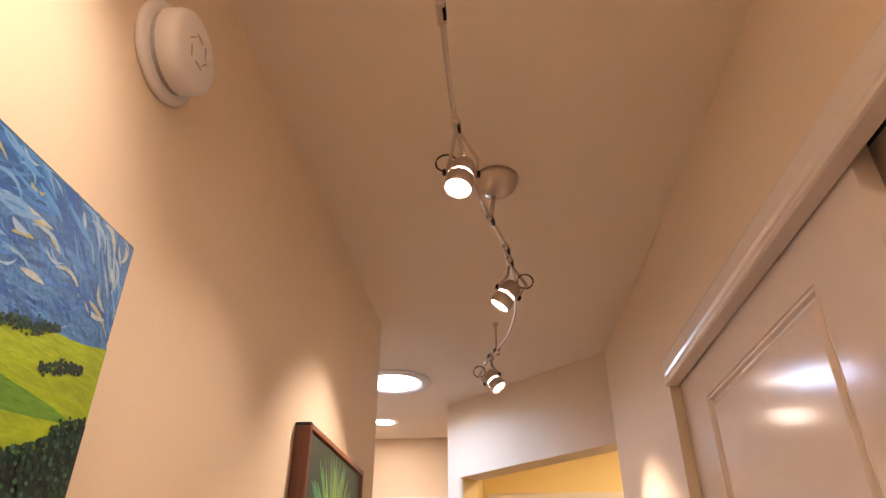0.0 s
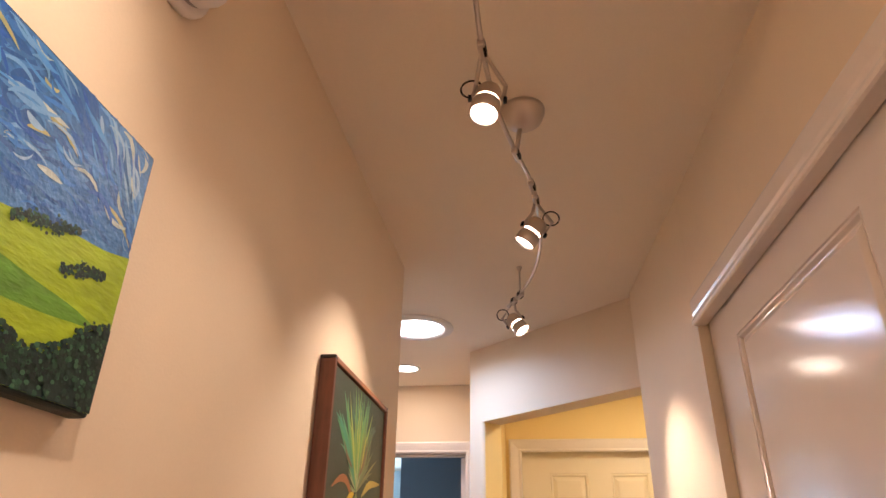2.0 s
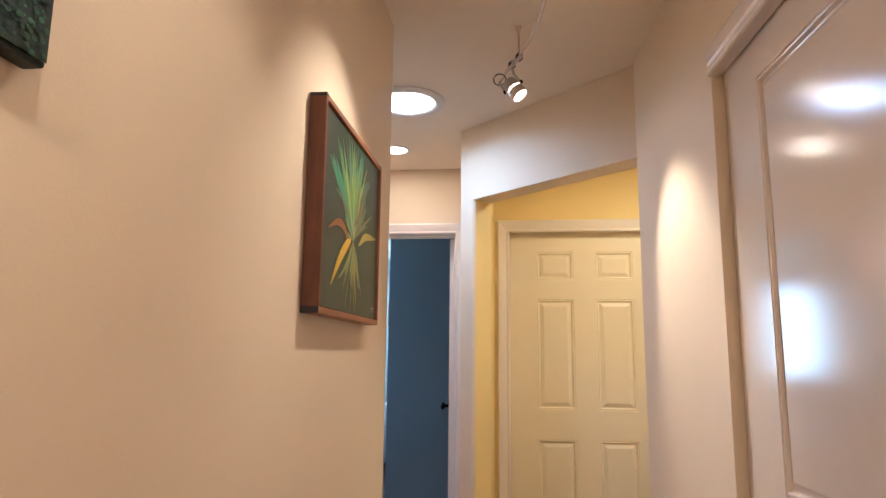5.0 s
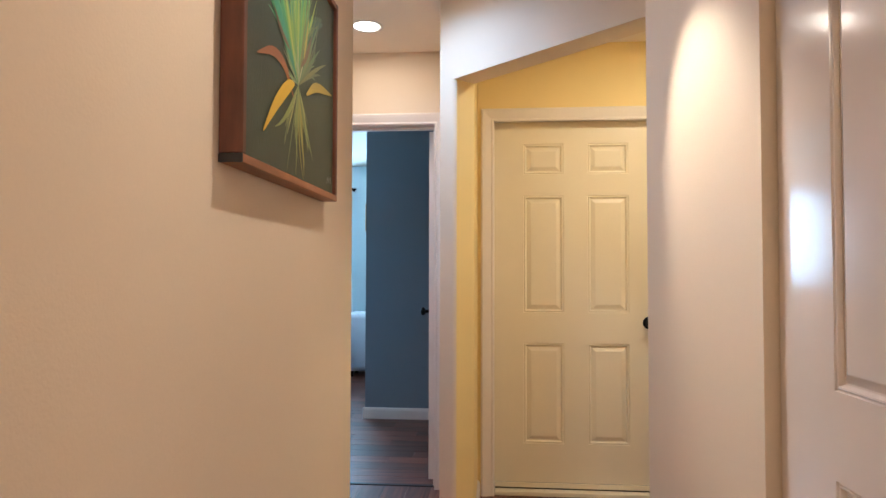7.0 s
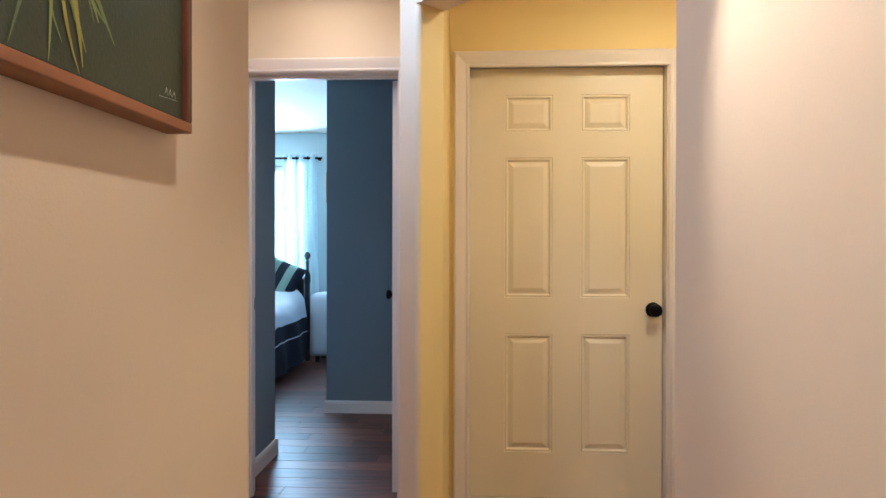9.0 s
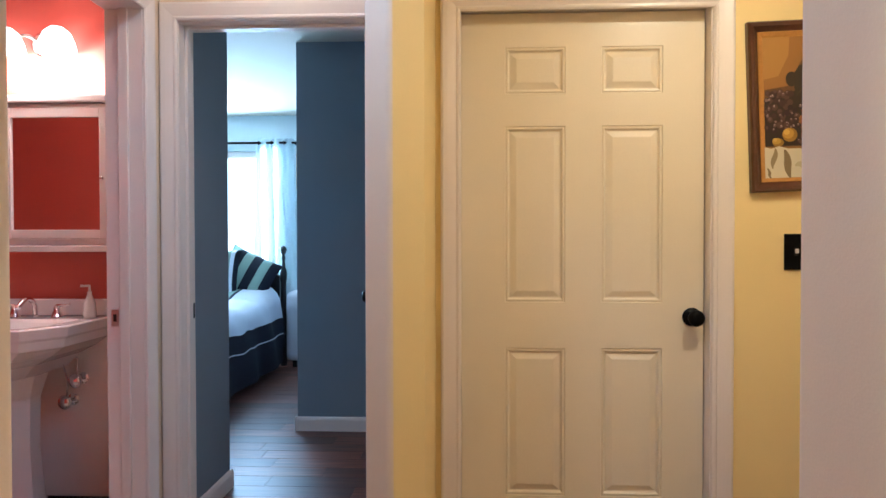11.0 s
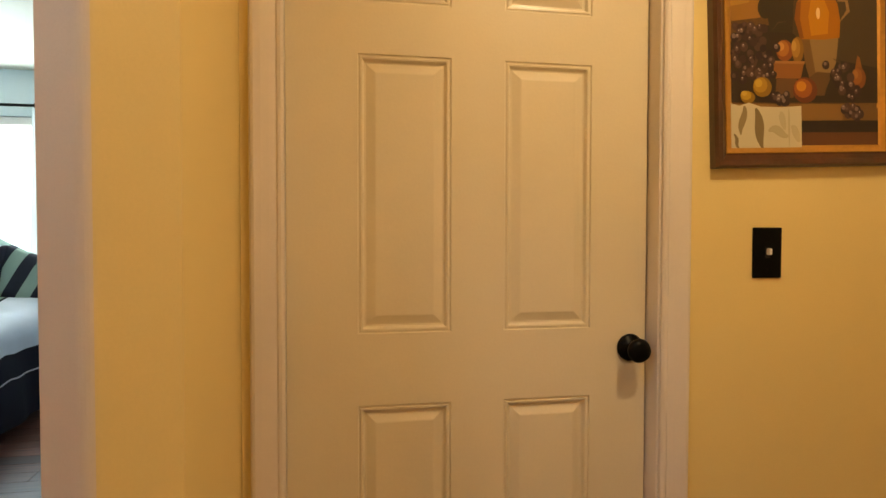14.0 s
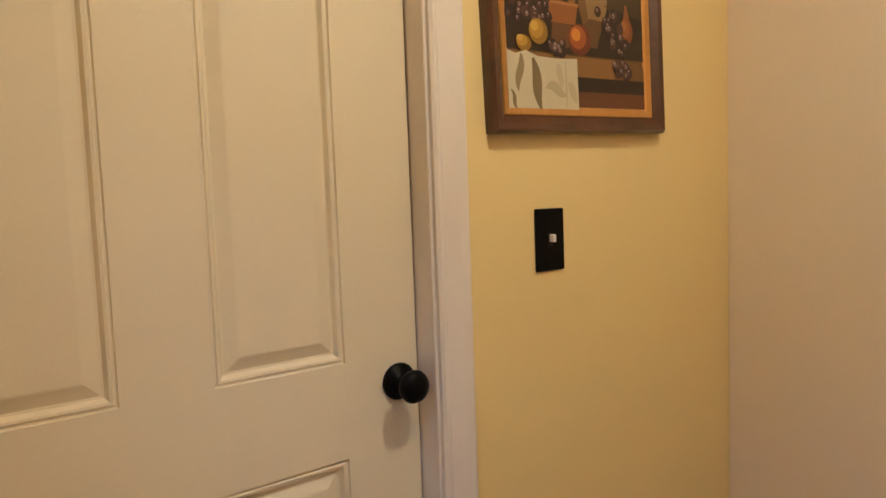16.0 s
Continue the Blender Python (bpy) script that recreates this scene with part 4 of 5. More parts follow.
paint_layer("dark table shadow", [(0.018, 0.009, 0.006)], [poly([(0.09, 0.145), (0.91, 0.145), (0.91, 0.195), (0.09, 0.195)], 0.00036)])
paint_layer("red brown table front", [(0.125, 0.040, 0.015)], [poly([(0.09, 0.085), (0.91, 0.085), (0.91, 0.145), (0.09, 0.145)], 0.00036)])
jug = [(0.545, 0.30), (0.50, 0.42), (0.475, 0.54), (0.68, 0.55), (0.665, 0.44), (0.61, 0.33), (0.60, 0.30)]
paint_layer("pale lower half of jug", [(0.27, 0.165, 0.065)], [poly(jug, 0.0008)])
paint_layer("shaded side of jug", [(0.17, 0.085, 0.030)], [poly([(0.545, 0.30), (0.50, 0.42), (0.475, 0.54), (0.52, 0.54), (0.55, 0.40), (0.60, 0.31)], 0.00084)])
paint_layer("shadowed foot of jug", [(0.12, 0.058, 0.022)], [poly([(0.545, 0.30), (0.515, 0.375), (0.56, 0.40), (0.645, 0.395), (0.61, 0.33), (0.60, 0.30)], 0.00086)])
paint_layer("orange glazed jug", [(0.40, 0.135, 0.012)], [poly([(0.470, 0.535), (0.440, 0.62), (0.452, 0.685), (0.490, 0.725), (0.485, 0.742), (0.650, 0.742), (0.645, 0.725), (0.675, 0.69), (0.690, 0.62), (0.685, 0.545), (0.60, 0.535)], 0.0009)])
paint_layer("lit orange glaze", [(0.54, 0.215, 0.018)], [poly([(0.53, 0.55), (0.515, 0.63), (0.53, 0.70), (0.60, 0.71), (0.63, 0.65), (0.62, 0.56)], 0.00094)])
paint_layer("dark glazed side", [(0.23, 0.070, 0.010)], [poly([(0.470, 0.535), (0.440, 0.62), (0.452, 0.685), (0.478, 0.70), (0.470, 0.62), (0.49, 0.54)], 0.00094)])
paint_layer("jug rim", [(0.50, 0.24, 0.07)], [poly([(0.482, 0.735), (0.652, 0.735), (0.652, 0.747), (0.482, 0.747)], 0.0010)])
paint_layer("jug highlight", [(0.85, 0.60, 0.30)], [dot(0.568, 0.645, 0.0055, 0.0012, 2.6)])
paint_layer("jug handle", [(0.30, 0.17, 0.07)], [lambda bm: strokes(bm, [(0.675 * KX, 0.70 * KZ), (0.725 * KX, 0.705 * KZ), (0.735 * KX, 0.66 * KZ), (0.685 * KX, 0.61 * KZ)], 0.012, 0.0007)])
paint_layer("clay bowl", [(0.27, 0.095, 0.024)], [poly([(0.335, 0.370), (0.47, 0.370), (0.49, 0.440), (0.315, 0.440)], 0.0014)])
paint_layer("bowl rim", [(0.38, 0.16, 0.045)], [poly([(0.313, 0.432), (0.492, 0.432), (0.492, 0.443), (0.313, 0.443)], 0.00144)])
paint_layer("bowl foot", [(0.13, 0.055, 0.020)], [poly([(0.33, 0.29), (0.43, 0.29), (0.45, 0.369), (0.34, 0.369)], 0.0014)])
blot(0.385, 0.486, 0.024, 0.0013, 1.1, [(0.26, 0.070, 0.018), (0.40, 0.14, 0.030), (0.56, 0.26, 0.07)])
blot(0.455, 0.490, 0.017, 0.0013, 1.9, [(0.24, 0.11, 0.020), (0.38, 0.19, 0.035), (0.50, 0.28, 0.06)])
blot(0.492, 0.322, 0.035, 0.0016, 0.92, [(0.15, 0.030, 0.012), (0.33, 0.085, 0.018), (0.58, 0.22, 0.025)])
blot(0.790, 0.375, 0.021, 0.0013, 1.3, [(0.22, 0.065, 0.018), (0.30, 0.10, 0.024), (0.38, 0.15, 0.04)])
paint_layer("pear neck", [(0.26, 0.09, 0.022)], [poly([(0.765, 0.40), (0.815, 0.40), (0.795, 0.465), (0.782, 0.47)], 0.0013)])
r5 = random.Random(9)
spots = [(r5.uniform(0.115, 0.345), r5.uniform(0.36, 0.585)) for i in range(70)]
spots = [(u, v) for u, v in spots if v > 0.33 + 0.5 * max(0, u - 0.22) and v < 0.62 - 0.25 * max(0, 0.17 - u)]
right = [(0.60 + 0.20 * r5.random(), r5.uniform(0.20, 0.43)) for i in range(60)]
right = [(u, v) for u, v in right if abs(u - (0.67 + 0.10 * (0.43 - v) / 0.23)) < 0.07]
low = [(r5.uniform(0.30, 0.42), r5.uniform(0.268, 0.305)) for i in range(14)]
every = spots + right + low
paint_layer("dark red grapes", [(0.022, 0.009, 0.010), (0.045, 0.018, 0.016), (0.030, 0.012, 0.014), (0.075, 0.034, 0.026)], [dot(u, v, r5.uniform(0.009, 0.0115), 0.0018 + i * 5e-6, 1.05) for i, (u, v) in enumerate(every)])
paint_layer("bloom on the grapes", [(0.13, 0.075, 0.060), (0.20, 0.13, 0.105), (0.09, 0.045, 0.036)], [dot(u - 0.004, v + 0.005, r5.uniform(0.0035, 0.0060), 0.00235 + i * 3e-6, 1.1) for i, (u, v) in enumerate(every) if i % 3])
paint_layer("grape highlights", [(0.52, 0.42, 0.36)], [dot(u - 0.004, v + 0.009, 0.0016, 0.0028) for i, (u, v) in enumerate(every) if i % 3 == 1])
blot(0.262, 0.333, 0.026, 0.0030, 0.95, [(0.28, 0.145, 0.018), (0.44, 0.24, 0.028), (0.58, 0.36, 0.05)])
blot(0.185, 0.290, 0.020, 0.0031, 0.75, [(0.28, 0.145, 0.018), (0.46, 0.27, 0.03), (0.56, 0.36, 0.06)])
paint_layer("cream draped cloth", [(0.58, 0.51, 0.35)], [poly([(0.095, 0.265), (0.14, 0.255), (0.19, 0.268), (0.25, 0.252), (0.36, 0.250), (0.468, 0.255), (0.468, 0.075), (0.095, 0.075)], 0.0034)])
paint_layer("cloth folds", [(0.27, 0.20, 0.10), (0.21, 0.15, 0.07)], [lambda bm, a=a: strokes(bm, [((a[0] + a[2] * k / 9 + 0.006 * math.sin(k * 0.7)) * KX, (a[3] - a[4] * k / 9) * KZ) for k in range(10)], a[1], 0.0036 + a[0] * 1e-4) for a in ((0.165, 0.018, -0.02, 0.255, 0.12), (0.225, 0.026, 0.035, 0.245, 0.17), (0.108, 0.010, 0.03, 0.14, 0.065))])
paint_layer("olive blotches on the cloth", [(0.45, 0.38, 0.23), (0.49, 0.42, 0.27)], [lambda bm, a=a: strokes(bm, [((a[0] + a[2] * k / 9) * KX, (a[3] + 0.012 * math.sin(k * 0.6) - a[4] * k / 9) * KZ) for k in range(10)], a[1], 0.0036 + a[0] * 1e-4) for a in ((0.29, 0.022, 0.11, 0.150, 0.010), (0.35, 0.018, 0.03, 0.225, 0.06), (0.41, 0.020, 0.05, 0.165, 0.05), (0.40, 0.006, 0.0, 0.245, 0.16))])
paint_layer("grape stems", [(0.07, 0.04, 0.02)], [lambda bm: strokes(bm, [(0.645 * KX, 0.455 * KZ), (0.68 * KX, 0.44 * KZ), (0.70 * KX, 0.39 * KZ)], 0.005, 0.0034), lambda bm: strokes(bm, [(0.32 * KX, 0.57 * KZ), (0.35 * KX, 0.60 * KZ), (0.39 * KX, 0.605 * KZ)], 0.004, 0.0034)])

sw = thing("light_switch", pose(1.160, DY, 1.101), "black toggle light switch plate on the alcove wall", "light switch")
part("plate", box((0, -0.006, 0), (0.080, 0, 0.126), 0.0025), BLACK, sw)
part("toggle_slot", box((0.033, -0.0068, 0.050), (0.047, -0.0061, 0.077)), DARK, sw)
part("toggle", box((0.0355, -0.018, 0.058), (0.0445, -0.0063, 0.074), 0.002), PLASTIC, sw, "small white toggle")
for zz in (0.020, 0.106):
    part("screw", lathe([(0.0, 0.0018), (0.003, 0.0012), (0.0034, 0.0)], 12, pose(0.040, -0.006, zz, 90, 0, 0)), BLACK, sw)

# ---- bedroom ----
win = tagged(new("window_bedroom"), "white framed two-light bedroom window, very bright outside", "window", "", "structure")
win.matrix_world = pose(0, WY, 0)
GLASS, gt, gb = nodes_of("window_glass", 0.0)
gb.inputs["Transmission Weight"].default_value, gb.inputs["IOR"].default_value = 1.0, 1.45
for lo, hi in (((W0 + 0.001, 0.02, WZ0), (W0 + 0.05, 0.12, WZ1)), ((W1 - 0.05, 0.02, WZ0), (W1 - 0.001, 0.12, WZ1)), ((W0 + 0.05, 0.02, WZ1 - 0.06), (W1 - 0.05, 0.12, WZ1 - 0.001)), ((W0 + 0.05, 0.02, WZ0 + 0.001), (W1 - 0.05, 0.12, WZ0 + 0.05)),
               ((-2.495, 0.03, WZ0 + 0.05), (-2.430, 0.11, WZ1 - 0.06)), ((-3.05, 0.03, WZ0 + 0.05), (-3.0, 0.11, WZ1 - 0.06))):
    part("window_frame", box(lo, hi, 0.004), TRIM, win)
for a, b in ((W0 + 0.05, -3.05), (-3.0, -2.495), (-2.430, W1 - 0.05)):
    g = part("pane", box((a, 0.066, WZ0 + 0.05), (b, 0.072, WZ1 - 0.06)), GLASS, win)
    g.visible_shadow = False
part("window_sill", box((W0 - 0.04, -0.05, WZ0 - 0.03), (W1 + 0.04, 0.02, WZ0), 0.006), TRIM, win)
rod = thing("curtain_rod", pose(0, WY - 0.09, 2.160), "thin black curtain rod above the window", "curtain rod")
part("rod", tube([(-3.95, 0, 0), (-1.62, 0, 0)], 0.011, 12), BLACK, rod, "", True)
for bx in (-3.9, -2.46, -1.66):
    part("bracket", box((bx - 0.008, 0, -0.02), (bx + 0.008, 0.089, 0.012), 0.003), BLACK, rod)


def curtain(x0, x1, label, folds, seed):
    c = thing("curtain", pose((x0 + x1) / 2, WY - 0.09, 0), label, "curtain", "sheer curtains")
    bm = bmesh.new()
    nu, nv = folds * 10, 26
    g = []
    for j in range(nv + 1):
        v = j / nv
        row = []
        for i in range(nu + 1):
            u = i / nu
            sp = 1.0 + 0.35 * v * v
            w = math.sin(2 * math.pi * folds * u + 0.6 * math.sin(5 * v + seed))
            row.append(bm.verts.new(((u - 0.5) * (x1 - x0) * sp, (0.034 - 0.008 * v) * w, 2.200 - v * 2.16)))
        g.append(row)
    for j in range(nv):
        for i in range(nu):
            bm.faces.new((g[j][i], g[j][i + 1], g[j + 1][i + 1], g[j + 1][i]))
    part("fabric", bm, SHEER, c, "", True)
    for k in range(folds * 2):
        u = (k + 0.5) / (folds * 2)
        rg = lathe([(0.013, -0.002), (0.022, -0.002), (0.022, 0.002), (0.013, 0.002), (0.013, -0.002)], 16, pose((u - 0.5) * (x1 - x0), 0, 2.160, 0, 90, 0))
        part("grommet", rg, BLACK, c, "black metal grommet")
    return c


curtain(-2.06, -1.68, "sheer white grommet curtain drawn to the side", 3, 1.0)
curtain(-3.90, -3.45, "sheer white grommet curtain drawn to the side", 3, 2.2)

bed = thing("bed", pose(-1.74, 7.86, 0), "made bed with navy, white and sage striped cover", "bed")
# local: x to the left is the bed's width, -y its length
BW, BL = 1.55, 2.10
part("mattress", box((-BW + 0.03, -BL + 0.04, 0.28), (-0.03, -0.05, 0.60), 0.06, 4), WHITECLOTH, bed)
part("bed_frame", box((-BW + 0.04, -BL + 0.05, 0.10), (-0.04, -0.03, 0.28), 0.01), BLACKWOOD, bed, "dark low frame")
for fx in (-BW + 0.08, -0.08):
    for fy in (-BL + 0.10, -0.12):
        part("leg", box((fx - 0.03, fy - 0.03, 0), (fx + 0.03, fy + 0.03, 0.10)), BLACKWOOD, bed)
# cover: cross-section from the middle of the bed out over the right side and down
SEC = [(-0.80, 0.70), (-0.60, 0.705), (-0.40, 0.70), (-0.30, 0.695), (-0.28, 0.69), (-0.24, 0.685), (-0.14, 0.675), (-0.06, 0.655), (-0.01, 0.61), (0.02, 0.55), (0.035, 0.48), (0.04, 0.45), (0.045, 0.40), (0.05, 0.34), (0.052, 0.33), (0.055, 0.20), (0.06, 0.06)]
BAND = [0, 0, 0, 0, 1, 2, 2, 2, 2, 2, 2, 1, 1, 1, 2, 1, 1]
LEFT = [(-BW - (x - 0), z) for x, z in SEC][::-1]
full = LEFT + [p for p in SEC if p[0] > -0.75]
fb = BAND[::-1] + [b for p, b in zip(SEC, BAND) if p[0] > -0.75]
bm = bmesh.new()
rows = []
NY = 46
for j in range(NY + 1):
    y = -BL - 0.02 + (BL - 0.10) * j / NY
    rows.append([bm.verts.new((x + 0.012 * noise.noise((x * 3, y * 5, 1.0)) + (0.018 * math.sin(y * 11 + z * 4) if z < 0.5 else 0), y, max(0.03, z + 0.030 * noise.noise((x * 4, y * 4, 4.0)) * (1 if z > 0.3 else 0.2) + (0.10 * max(0, (j / NY - 0.78) / 0.22) if z > 0.5 else 0)))) for x, z in full])
for j in range(NY):
    for i in range(len(full) - 1):
        f = bm.faces.new((rows[j][i], rows[j][i + 1], rows[j + 1][i + 1], rows[j + 1][i]))
        f.material_index = fb[i] if i < len(LEFT) else fb[i + 1]
fr = rows[0]
low = [bm.verts.new((v.co.x, v.co.y - 0.03, min(v.co.z, 0.06))) for v in fr]
for i in range(len(fr) - 1):
    f = bm.faces.new((fr[i], fr[i + 1], low[i + 1], low[i]))
    f.material_index = 1
part("cover", bm, [SAGE, NAVY, WHITECLOTH], bed, "striped cover hanging over the side", True)


def post(x):
    return lathe([(0.0, 0.0), (0.030, 0.0), (0.032, 0.06), (0.026, 0.10), (0.030, 0.45), (0.026, 0.80), (0.034, 0.84), (0.034, 0.90), (0.020, 0.94), (0.014, 1.00), (0.020, 1.03), (0.012, 1.06), (0.022, 1.075), (0.033, 1.10), (0.033, 1.115), (0.020, 1.14), (0.0, 1.148)], 20, Matrix.Translation((x, 0, 0)))


for px in (0.015, -BW - 0.015):
    part("post", post(px), BLACKWOOD, bed, "turned dark bed post with ball finial", True)
bm = bmesh.new()
hb = [(-BW + 0.02, 0.50), (-0.02, 0.50), (-0.02, 0.86), (-0.12, 0.90), (-0.30, 0.97), (-BW / 2, 1.02), (-BW + 0.30, 0.97), (-BW + 0.12, 0.90), (-BW + 0.02, 0.86)]
a_ = [bm.verts.new((x, -0.018, z)) for x, z in hb]
b_ = [bm.verts.new((x, 0.018, z)) for x, z in hb]
for i in range(len(hb)):
    j = (i + 1) % len(hb)
    bm.faces.new((a_[i], a_[j], b_[j], b_[i]))
bm.faces.new(a_)
bm.faces.new(b_[::-1])
part("headboard", bm, BLACKWOOD, bed, "dark arched headboard")


def pillow(m, w, h, t, bands, label):
    """bands: (end of the band along x as a fraction, material index)."""
    p = thing("pillow", m, label, "pillow", "pillows on the bed")
    bm = bmesh.new()
    n = 18
    for side in (1, -1):
        g = []
        for j in range(n + 1):
            row = []
            for i in range(n + 1):
                u, v = 2 * i / n - 1, 2 * j / n - 1
                k = max(0.0, (1 - u ** 4)) ** 0.5 * max(0.0, (1 - v ** 4)) ** 0.5
                pin = 1 - 0.06 * (1 - abs(u) ** 3) * abs(v) ** 3
                pun = 1 - 0.06 * (1 - abs(v) ** 3) * abs(u) ** 3
                row.append(bm.verts.new((u * w / 2 * pun, side * t / 2 * k + 0.008 * noise.noise((u * 2, v * 2, side * 3.0)), v * h / 2 * pin)))
            g.append(row)
        for j in range(n):
            for i in range(n):
                f = bm.faces.new((g[j][i], g[j][i + 1], g[j + 1][i + 1], g[j + 1][i]))
                fx = (i + 0.5) / n
                f.material_index = next(mi for e, mi in bands if fx <= e)
    bmesh.ops.remove_doubles(bm, verts=bm.verts, dist=1e-4)
    part("cushion", bm, [BLUECLOTH, SAGE, NAVY, WHITECLOTH], p, "", True)
    return p


pillow(pose(-2.38, 7.56, 0.90, -24, 0, 6), 0.66, 0.46, 0.18, ((0.72, 0), (0.88, 1), (0.94, 3), (1.0, 2)), "navy blue pillow with sage and white border")
pillow(pose(-2.01, 7.69, 0.88, -18, 24, -4), 0.52, 0.42, 0.16, ((0.2, 1), (0.34, 2), (0.5, 1), (0.66, 2), (0.82, 1), (1.0, 2)), "sage pillow with navy stripes")
pillow(pose(-2.53, 7.75, 0.88, -14, -14, 4), 0.55, 0.45, 0.16, ((0.3, 1), (0.5, 2), (0.7, 1), (1.0, 2)), "sage and navy pillow behind the others")

ns = thing("nightstand", pose(-1.42, 7.94, 0), "rounded white nightstand beside the bed", "nightstand")
bm = bmesh.new()
add_box(bm, (-0.26, -0.20, 0.06), (0.24, 0.20, 0.72), 0.07, 5)
part("body", bm, WHITECLOTH, ns, "", True)
for fx in (-0.18, 0.16):
    for fy in (-0.13, 0.13):
        part("foot", box((fx - 0.02, fy - 0.02, 0), (fx + 0.02, fy + 0.02, 0.07)), BLACKWOOD, ns)
wp = thing("wall_picture", pose(-1.03, 5.875, 1.530), "thin tan framed picture on the grey wall", "picture")
part("frame", box((-0.018, 0, 0), (-0.0005, 0.30, 0.228), 0.002), GILT, wp)
part("print", box((-0.0192, 0.02, 0.02), (-0.0182, 0.28, 0.208)), PALE, wp)
fan = thing("ceiling_fan", pose(-2.335, 6.41, CEIL), "white bedroom ceiling fan at rest", "ceiling fan")
part("canopy", lathe([(0.0, 0.0), (0.07, 0.0), (0.065, -0.03), (0.02, -0.05), (0.012, -0.05), (0.012, -0.33), (0.0, -0.33)], 24), PLASTIC, fan, "", True)
part("motor", lathe([(0.0, -0.32), (0.06, -0.32), (0.11, -0.35), (0.12, -0.41), (0.09, -0.46), (0.0, -0.47)], 32), PLASTIC, fan, "", True)
for k in range(4):
    bm = box((0.10, -0.06, -0.406), (0.58, 0.06, -0.398), 0.003)
    bmesh.ops.transform(bm, matrix=pose(0, 0, 0, 0, 0, 5 + 90 * k) @ pose(0, 0, -0.40, 10) @ pose(0, 0, 0.40), verts=bm.verts)
    part("blade", bm, PLASTIC, fan)

# ---- bathroom ----
BYW = 4.757
mc = thing("medicine_cabinet", pose(-2.045, BYW, 1.185), "white framed mirror cabinet above the basin", "cabinet")
part("body", box((-0.02, -0.10, 0), (0.50, 0, 0.64), 0.004), PORCELAIN, mc)
for lo, hi in (((0.0, -0.118, 0.03), (0.035, -0.101, 0.62)), ((0.445, -0.118, 0.03), (0.48, -0.101, 0.62)), ((0.035, -0.118, 0.03), (0.445, -0.101, 0.07)), ((0.035, -0.118, 0.575), (0.445, -0.101, 0.62))):
    part("door_frame", box(lo, hi, 0.003), PORCELAIN, mc)
part("mirror", box((0.035, -0.108, 0.07), (0.445, -0.102, 0.575)), MIRROR, mc, "mirror glass")
part("ledge", box((-0.03, -0.125, -0.03), (0.51, 0, -0.001), 0.004), PORCELAIN, mc)
part("cornice", box((-0.03, -0.125, 0.641), (0.51, 0, 0.675), 0.006), PORCELAIN, mc)
part("knob", lathe([(0.0, 0.024), (0.008, 0.022), (0.010, 0.016), (0.005, 0.010), (0.005, 0.0)], 16, pose(0.465, -0.118, 0.30, 90, 0, 0)), CHROME, mc, "", True)
vl = thing("vanity_light", pose(-1.925, BYW, 2.12), "chrome vanity light with two glowing glass shades", "wall light")
part("backplate", lathe([(0.0, 0.0), (0.06, 0.0), (0.06, 0.008), (0.04, 0.018), (0.0, 0.02)], 28, pose(0, 0, 0, 90, 0, 0)), CHROME, vl, "", True)
for s in (-1, 1):
    part("arm", tube(spline([(0, -0.02, 0), (0.05 * s, -0.05, 0.03), (0.10 * s, -0.08, 0.0), (0.12 * s, -0.09, -0.015)], 5), 0.009, 10), CHROME, vl, "curved chrome arm", True)
    part("shade", lathe([(0.0, 0.03), (0.03, 0.028), (0.055, 0.005), (0.072, -0.035), (0.080, -0.075), (0.076, -0.076), (0.0, -0.06)], 28, Matrix.Translation((0.12 * s, -0.09, 0.02))), SHADE, vl, "glowing frosted glass shade", True)
sk = thing("pedestal_sink", pose(-1.930, BYW, 0), "white porcelain pedestal basin against the red wall", "sink")
bm = bmesh.new()
prof = [(0.10, 0.10, 0.62), (0.16, 0.16, 0.68), (0.24, 0.21, 0.72), (0.29, 0.225, 0.755), (0.305, 0.232, 0.765), (0.315, 0.240, 0.800), (0.325, 0.246, 0.812), (0.330, 0.250, 0.850), (0.322, 0.244, 0.856)]
rings = [[bm.verts.new((sx * hx, -0.26 + sy * hy if not (sy > 0) else -0.26 + 0.255, z)) for sx, sy in ((-1, 1), (-1, -0.35), (-0.72, -1), (0.72, -1), (1, -0.35), (1, 1))] for hx, hy, z in prof]
for a, b in zip(rings, rings[1:]):
    for i in range(6):
        j = (i + 1) % 6
        bm.faces.new((a[i], a[j], b[j], b[i]))
bm.faces.new(rings[0][::-1])
bowl = [[bm.verts.new((sx * hx, -0.30 + sy * hy, z)) for sx, sy in ((-1, 1), (-1, -0.35), (-0.72, -1), (0.72, -1), (1, -0.35), (1, 1))] for hx, hy, z in ((0.25, 0.16, 0.854), (0.23, 0.145, 0.84), (0.16, 0.10, 0.76), (0.05, 0.03, 0.745))]
for a, b in zip([rings[-1]] + bowl, bowl):
    for i in range(6):
        j = (i + 1) % 6
        bm.faces.new((a[i], a[j], b[j], b[i]))
bm.faces.new(bowl[-1])
part("basin", bm, PORCELAIN, sk)
part("backsplash", box((-0.325, -0.03, 0.857), (0.325, -0.001, 0.935), 0.006), PORCELAIN, sk)
part("pedestal", lathe([(0.0, 0.0), (0.13, 0.0), (0.13, 0.03), (0.105, 0.06), (0.085, 0.30), (0.09, 0.52), (0.12, 0.6205), (0.0, 0.6205)], 8, Matrix.Translation((0, -0.20, 0)) @ pose(0, 0, 0, 0, 0, 22.5)), PORCELAIN, sk)
for k in (-1, 0, 1):
    part("overflow_hole", lathe([(0.0, 0.001), (0.007, 0.0)], 14, pose(0.03 * k, -0.085, 0.862, 0, 0, 0)), DARK, sk)
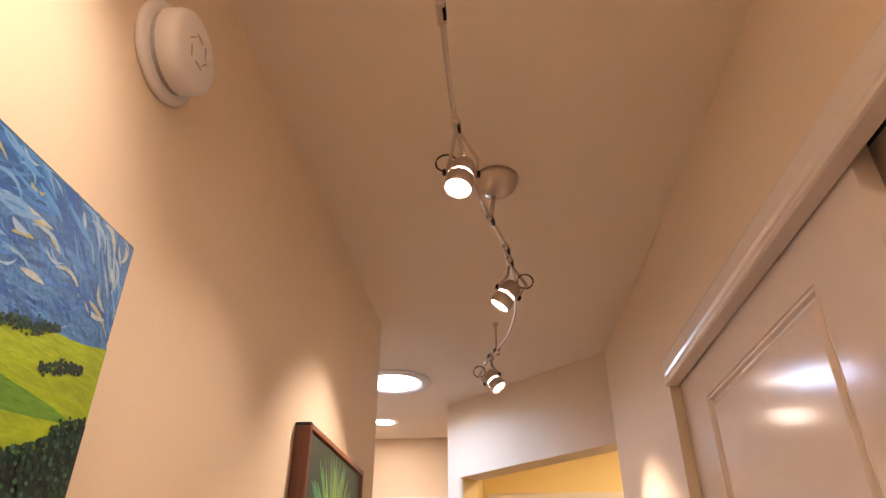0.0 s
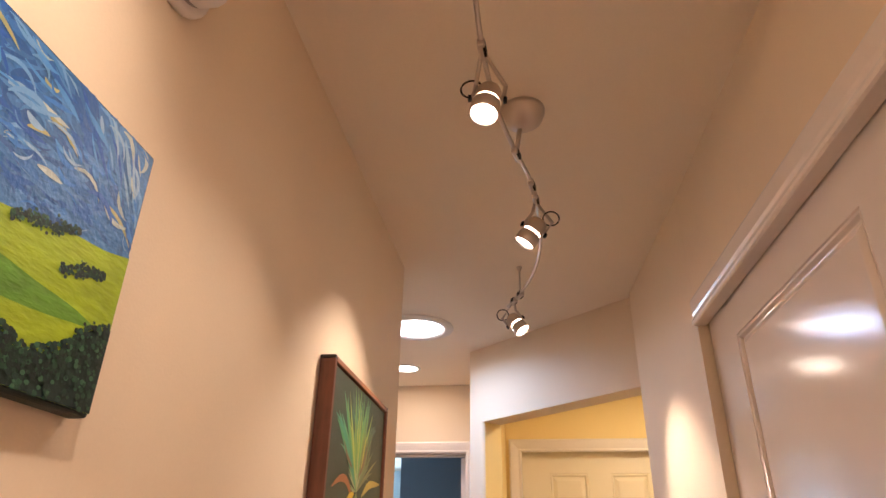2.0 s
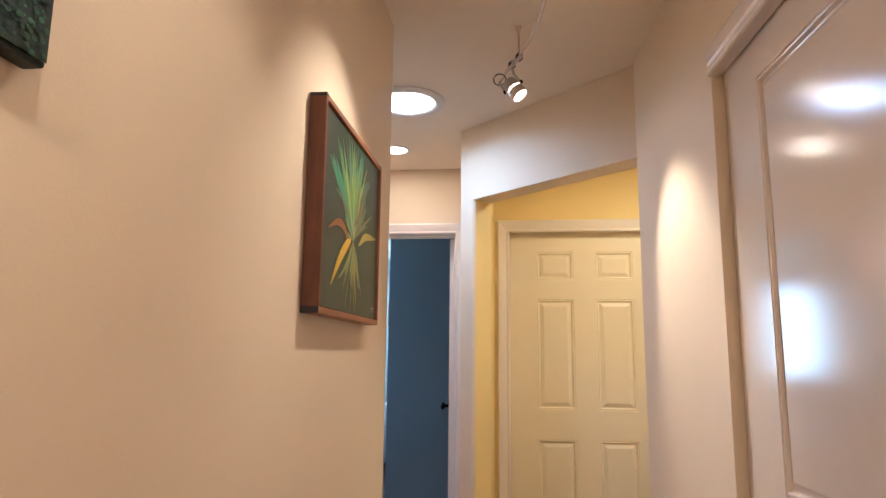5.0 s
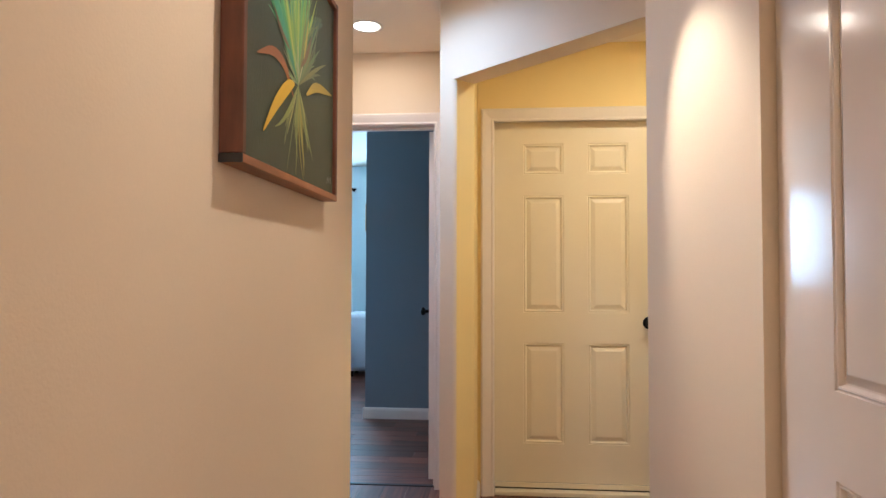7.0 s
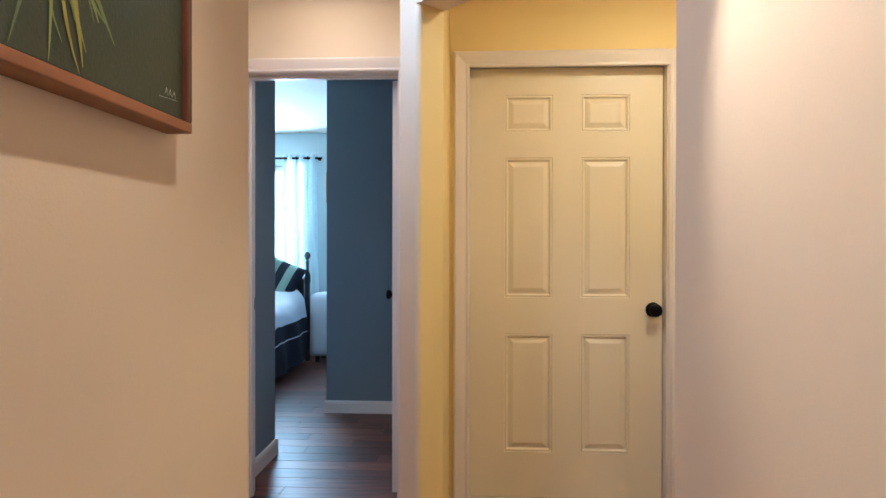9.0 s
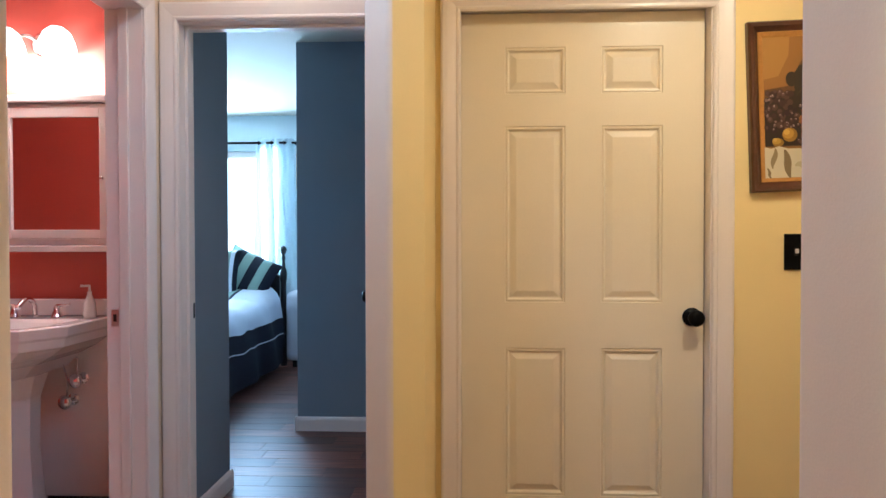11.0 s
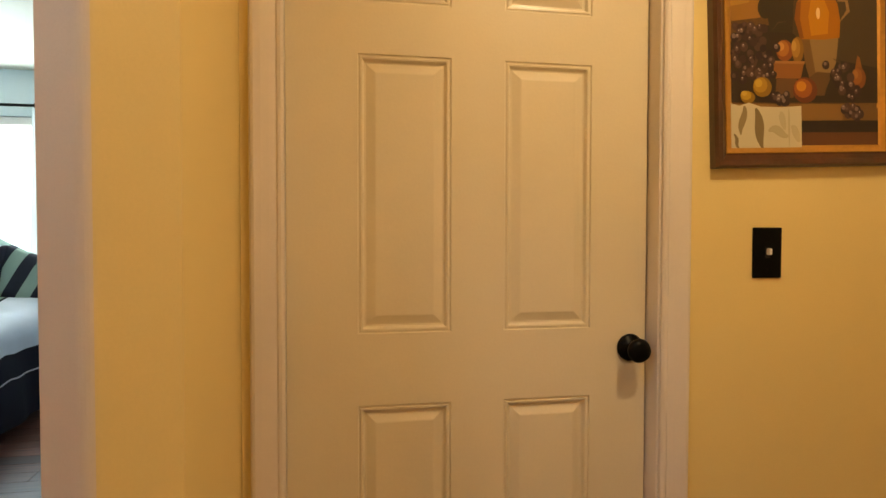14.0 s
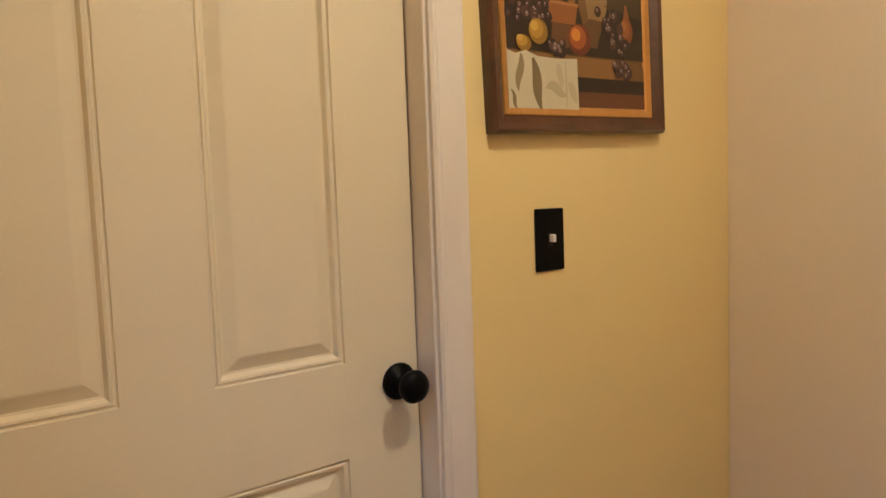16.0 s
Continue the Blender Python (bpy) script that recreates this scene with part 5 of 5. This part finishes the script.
fc = thing("basin_faucet", pose(-1.930, BYW - 0.075, 0.857), "chrome widespread faucet with lever handles", "faucet")
part("spout", tube(spline([(0, 0, 0), (0, -0.01, 0.06), (0, -0.06, 0.085), (0, -0.12, 0.05)], 6), 0.011, 12), CHROME, fc, "arched chrome spout", True)
for s in (-1, 1):
    part("handle_base", lathe([(0.0, 0.055), (0.012, 0.05), (0.014, 0.03), (0.022, 0.01), (0.026, 0.0)], 20, Matrix.Translation((0.10 * s, 0, 0))), CHROME, fc, "", True)
    part("lever", tube([(0.10 * s, 0, 0.05), (0.165 * s, -0.005, 0.058)], [0.008, 0.005], 10), CHROME, fc, "chrome lever", True)
sd = thing("soap_bottle", pose(-1.660, BYW - 0.10, 0.856), "pale glass soap pump bottle on the basin", "soap bottle")
part("bottle", lathe([(0.0, 0.0), (0.026, 0.0), (0.028, 0.02), (0.024, 0.07), (0.010, 0.105), (0.010, 0.12), (0.0, 0.12)], 24), PORCELAIN, sd, "", True)
part("pump", tube([(0, 0, 0.118), (0, 0, 0.145), (-0.035, -0.01, 0.145)], 0.006, 10), PLASTIC, sd, "", True)
for vx, vz in ((-1.755, 0.56), (-1.805, 0.46)):
    v = thing("shutoff_valve", pose(vx, BYW, vz), "chrome shutoff valve under the basin", "valve", "valves under the basin")
    part("flange", lathe([(0.0, 0.008), (0.02, 0.008), (0.028, 0.0)], 20, pose(0, 0, 0, 90, 0, 0)), CHROME, v, "", True)
    part("stub", tube([(0, -0.006, 0), (0, -0.06, 0)], 0.008, 10), CHROME, v, "", True)
    part("handle", lathe([(0.0, 0.018), (0.026, 0.016), (0.034, 0.004), (0.030, -0.004), (0.0, -0.004)], 20, pose(0, -0.06, 0, 90, 0, 0)), CHROME, v, "oval handle", True)
    part("supply_line", tube([(0, -0.05, 0.0), (0.01, -0.055, 0.10), (-0.03, -0.06, 0.70 - vz)], 0.005, 8), CHROME, v, "", True)

# ---- floor planks ----
floor = bpy.data.objects["floor"]


def plank_mesh(length, width):
    bm = box((0.0008, 0.0006, -0.0075), (length - 0.0008, width - 0.0006, 0.0), 0.0012, 1)
    me = bpy.data.meshes.new("plank")
    bm.to_mesh(me)
    bm.free()
    me.materials.append(PLANK)
    return me


pm = {}


def plank(x, y, length, width, turn):
    key = (round(length, 3), width)
    if key not in pm:
        pm[key] = plank_mesh(key[0], width)
    ob = new("plank", pm[key])
    ob.parent = floor
    ob.matrix_local = pose(x, y, 0, 0, 0, turn)


pr = random.Random(11)
LENGTHS = (0.55, 0.75, 0.95, 1.15)


def lay(a0, a1, b0, b1, width, along_x):
    """Rows of planks over a rectangle; a runs along the boards."""
    b = b0
    while b < b1 - 0.01:
        w = min(width, round(b1 - b, 3))
        a = a0
        while a < a1 - 0.02:
            l = pr.choice(LENGTHS) if a > a0 else pr.choice((0.35, 0.5, 0.75, 0.9))
            if a + l > a1 - 0.25:
                l = round(a1 - a, 3)
            if along_x:
                plank(a, b, l, w, 0)
            else:
                plank(b + w, a, l, w, 90)
            a += l
        b += w


lay(-4.10, -0.06, 4.265, 8.16, 0.13, True)
lay(2.50, 4.235, -1.10, 1.88, 0.13, False)
lay(-1.20, 2.50, -0.48, 0.56, 0.13, False)
structure("threshold_bedroom", box((-1.027, 4.236, -0.007), (-0.301, 4.264, 0.004), 0.002), BLACKWOOD, "dark wood strip in the bedroom doorway", "threshold")
structure("bath_floor", box((-4.0, 2.43, -0.0075), (-1.241, 4.769, 0.0)), PORCELAIN, "pale tiled bathroom floor", "floor")
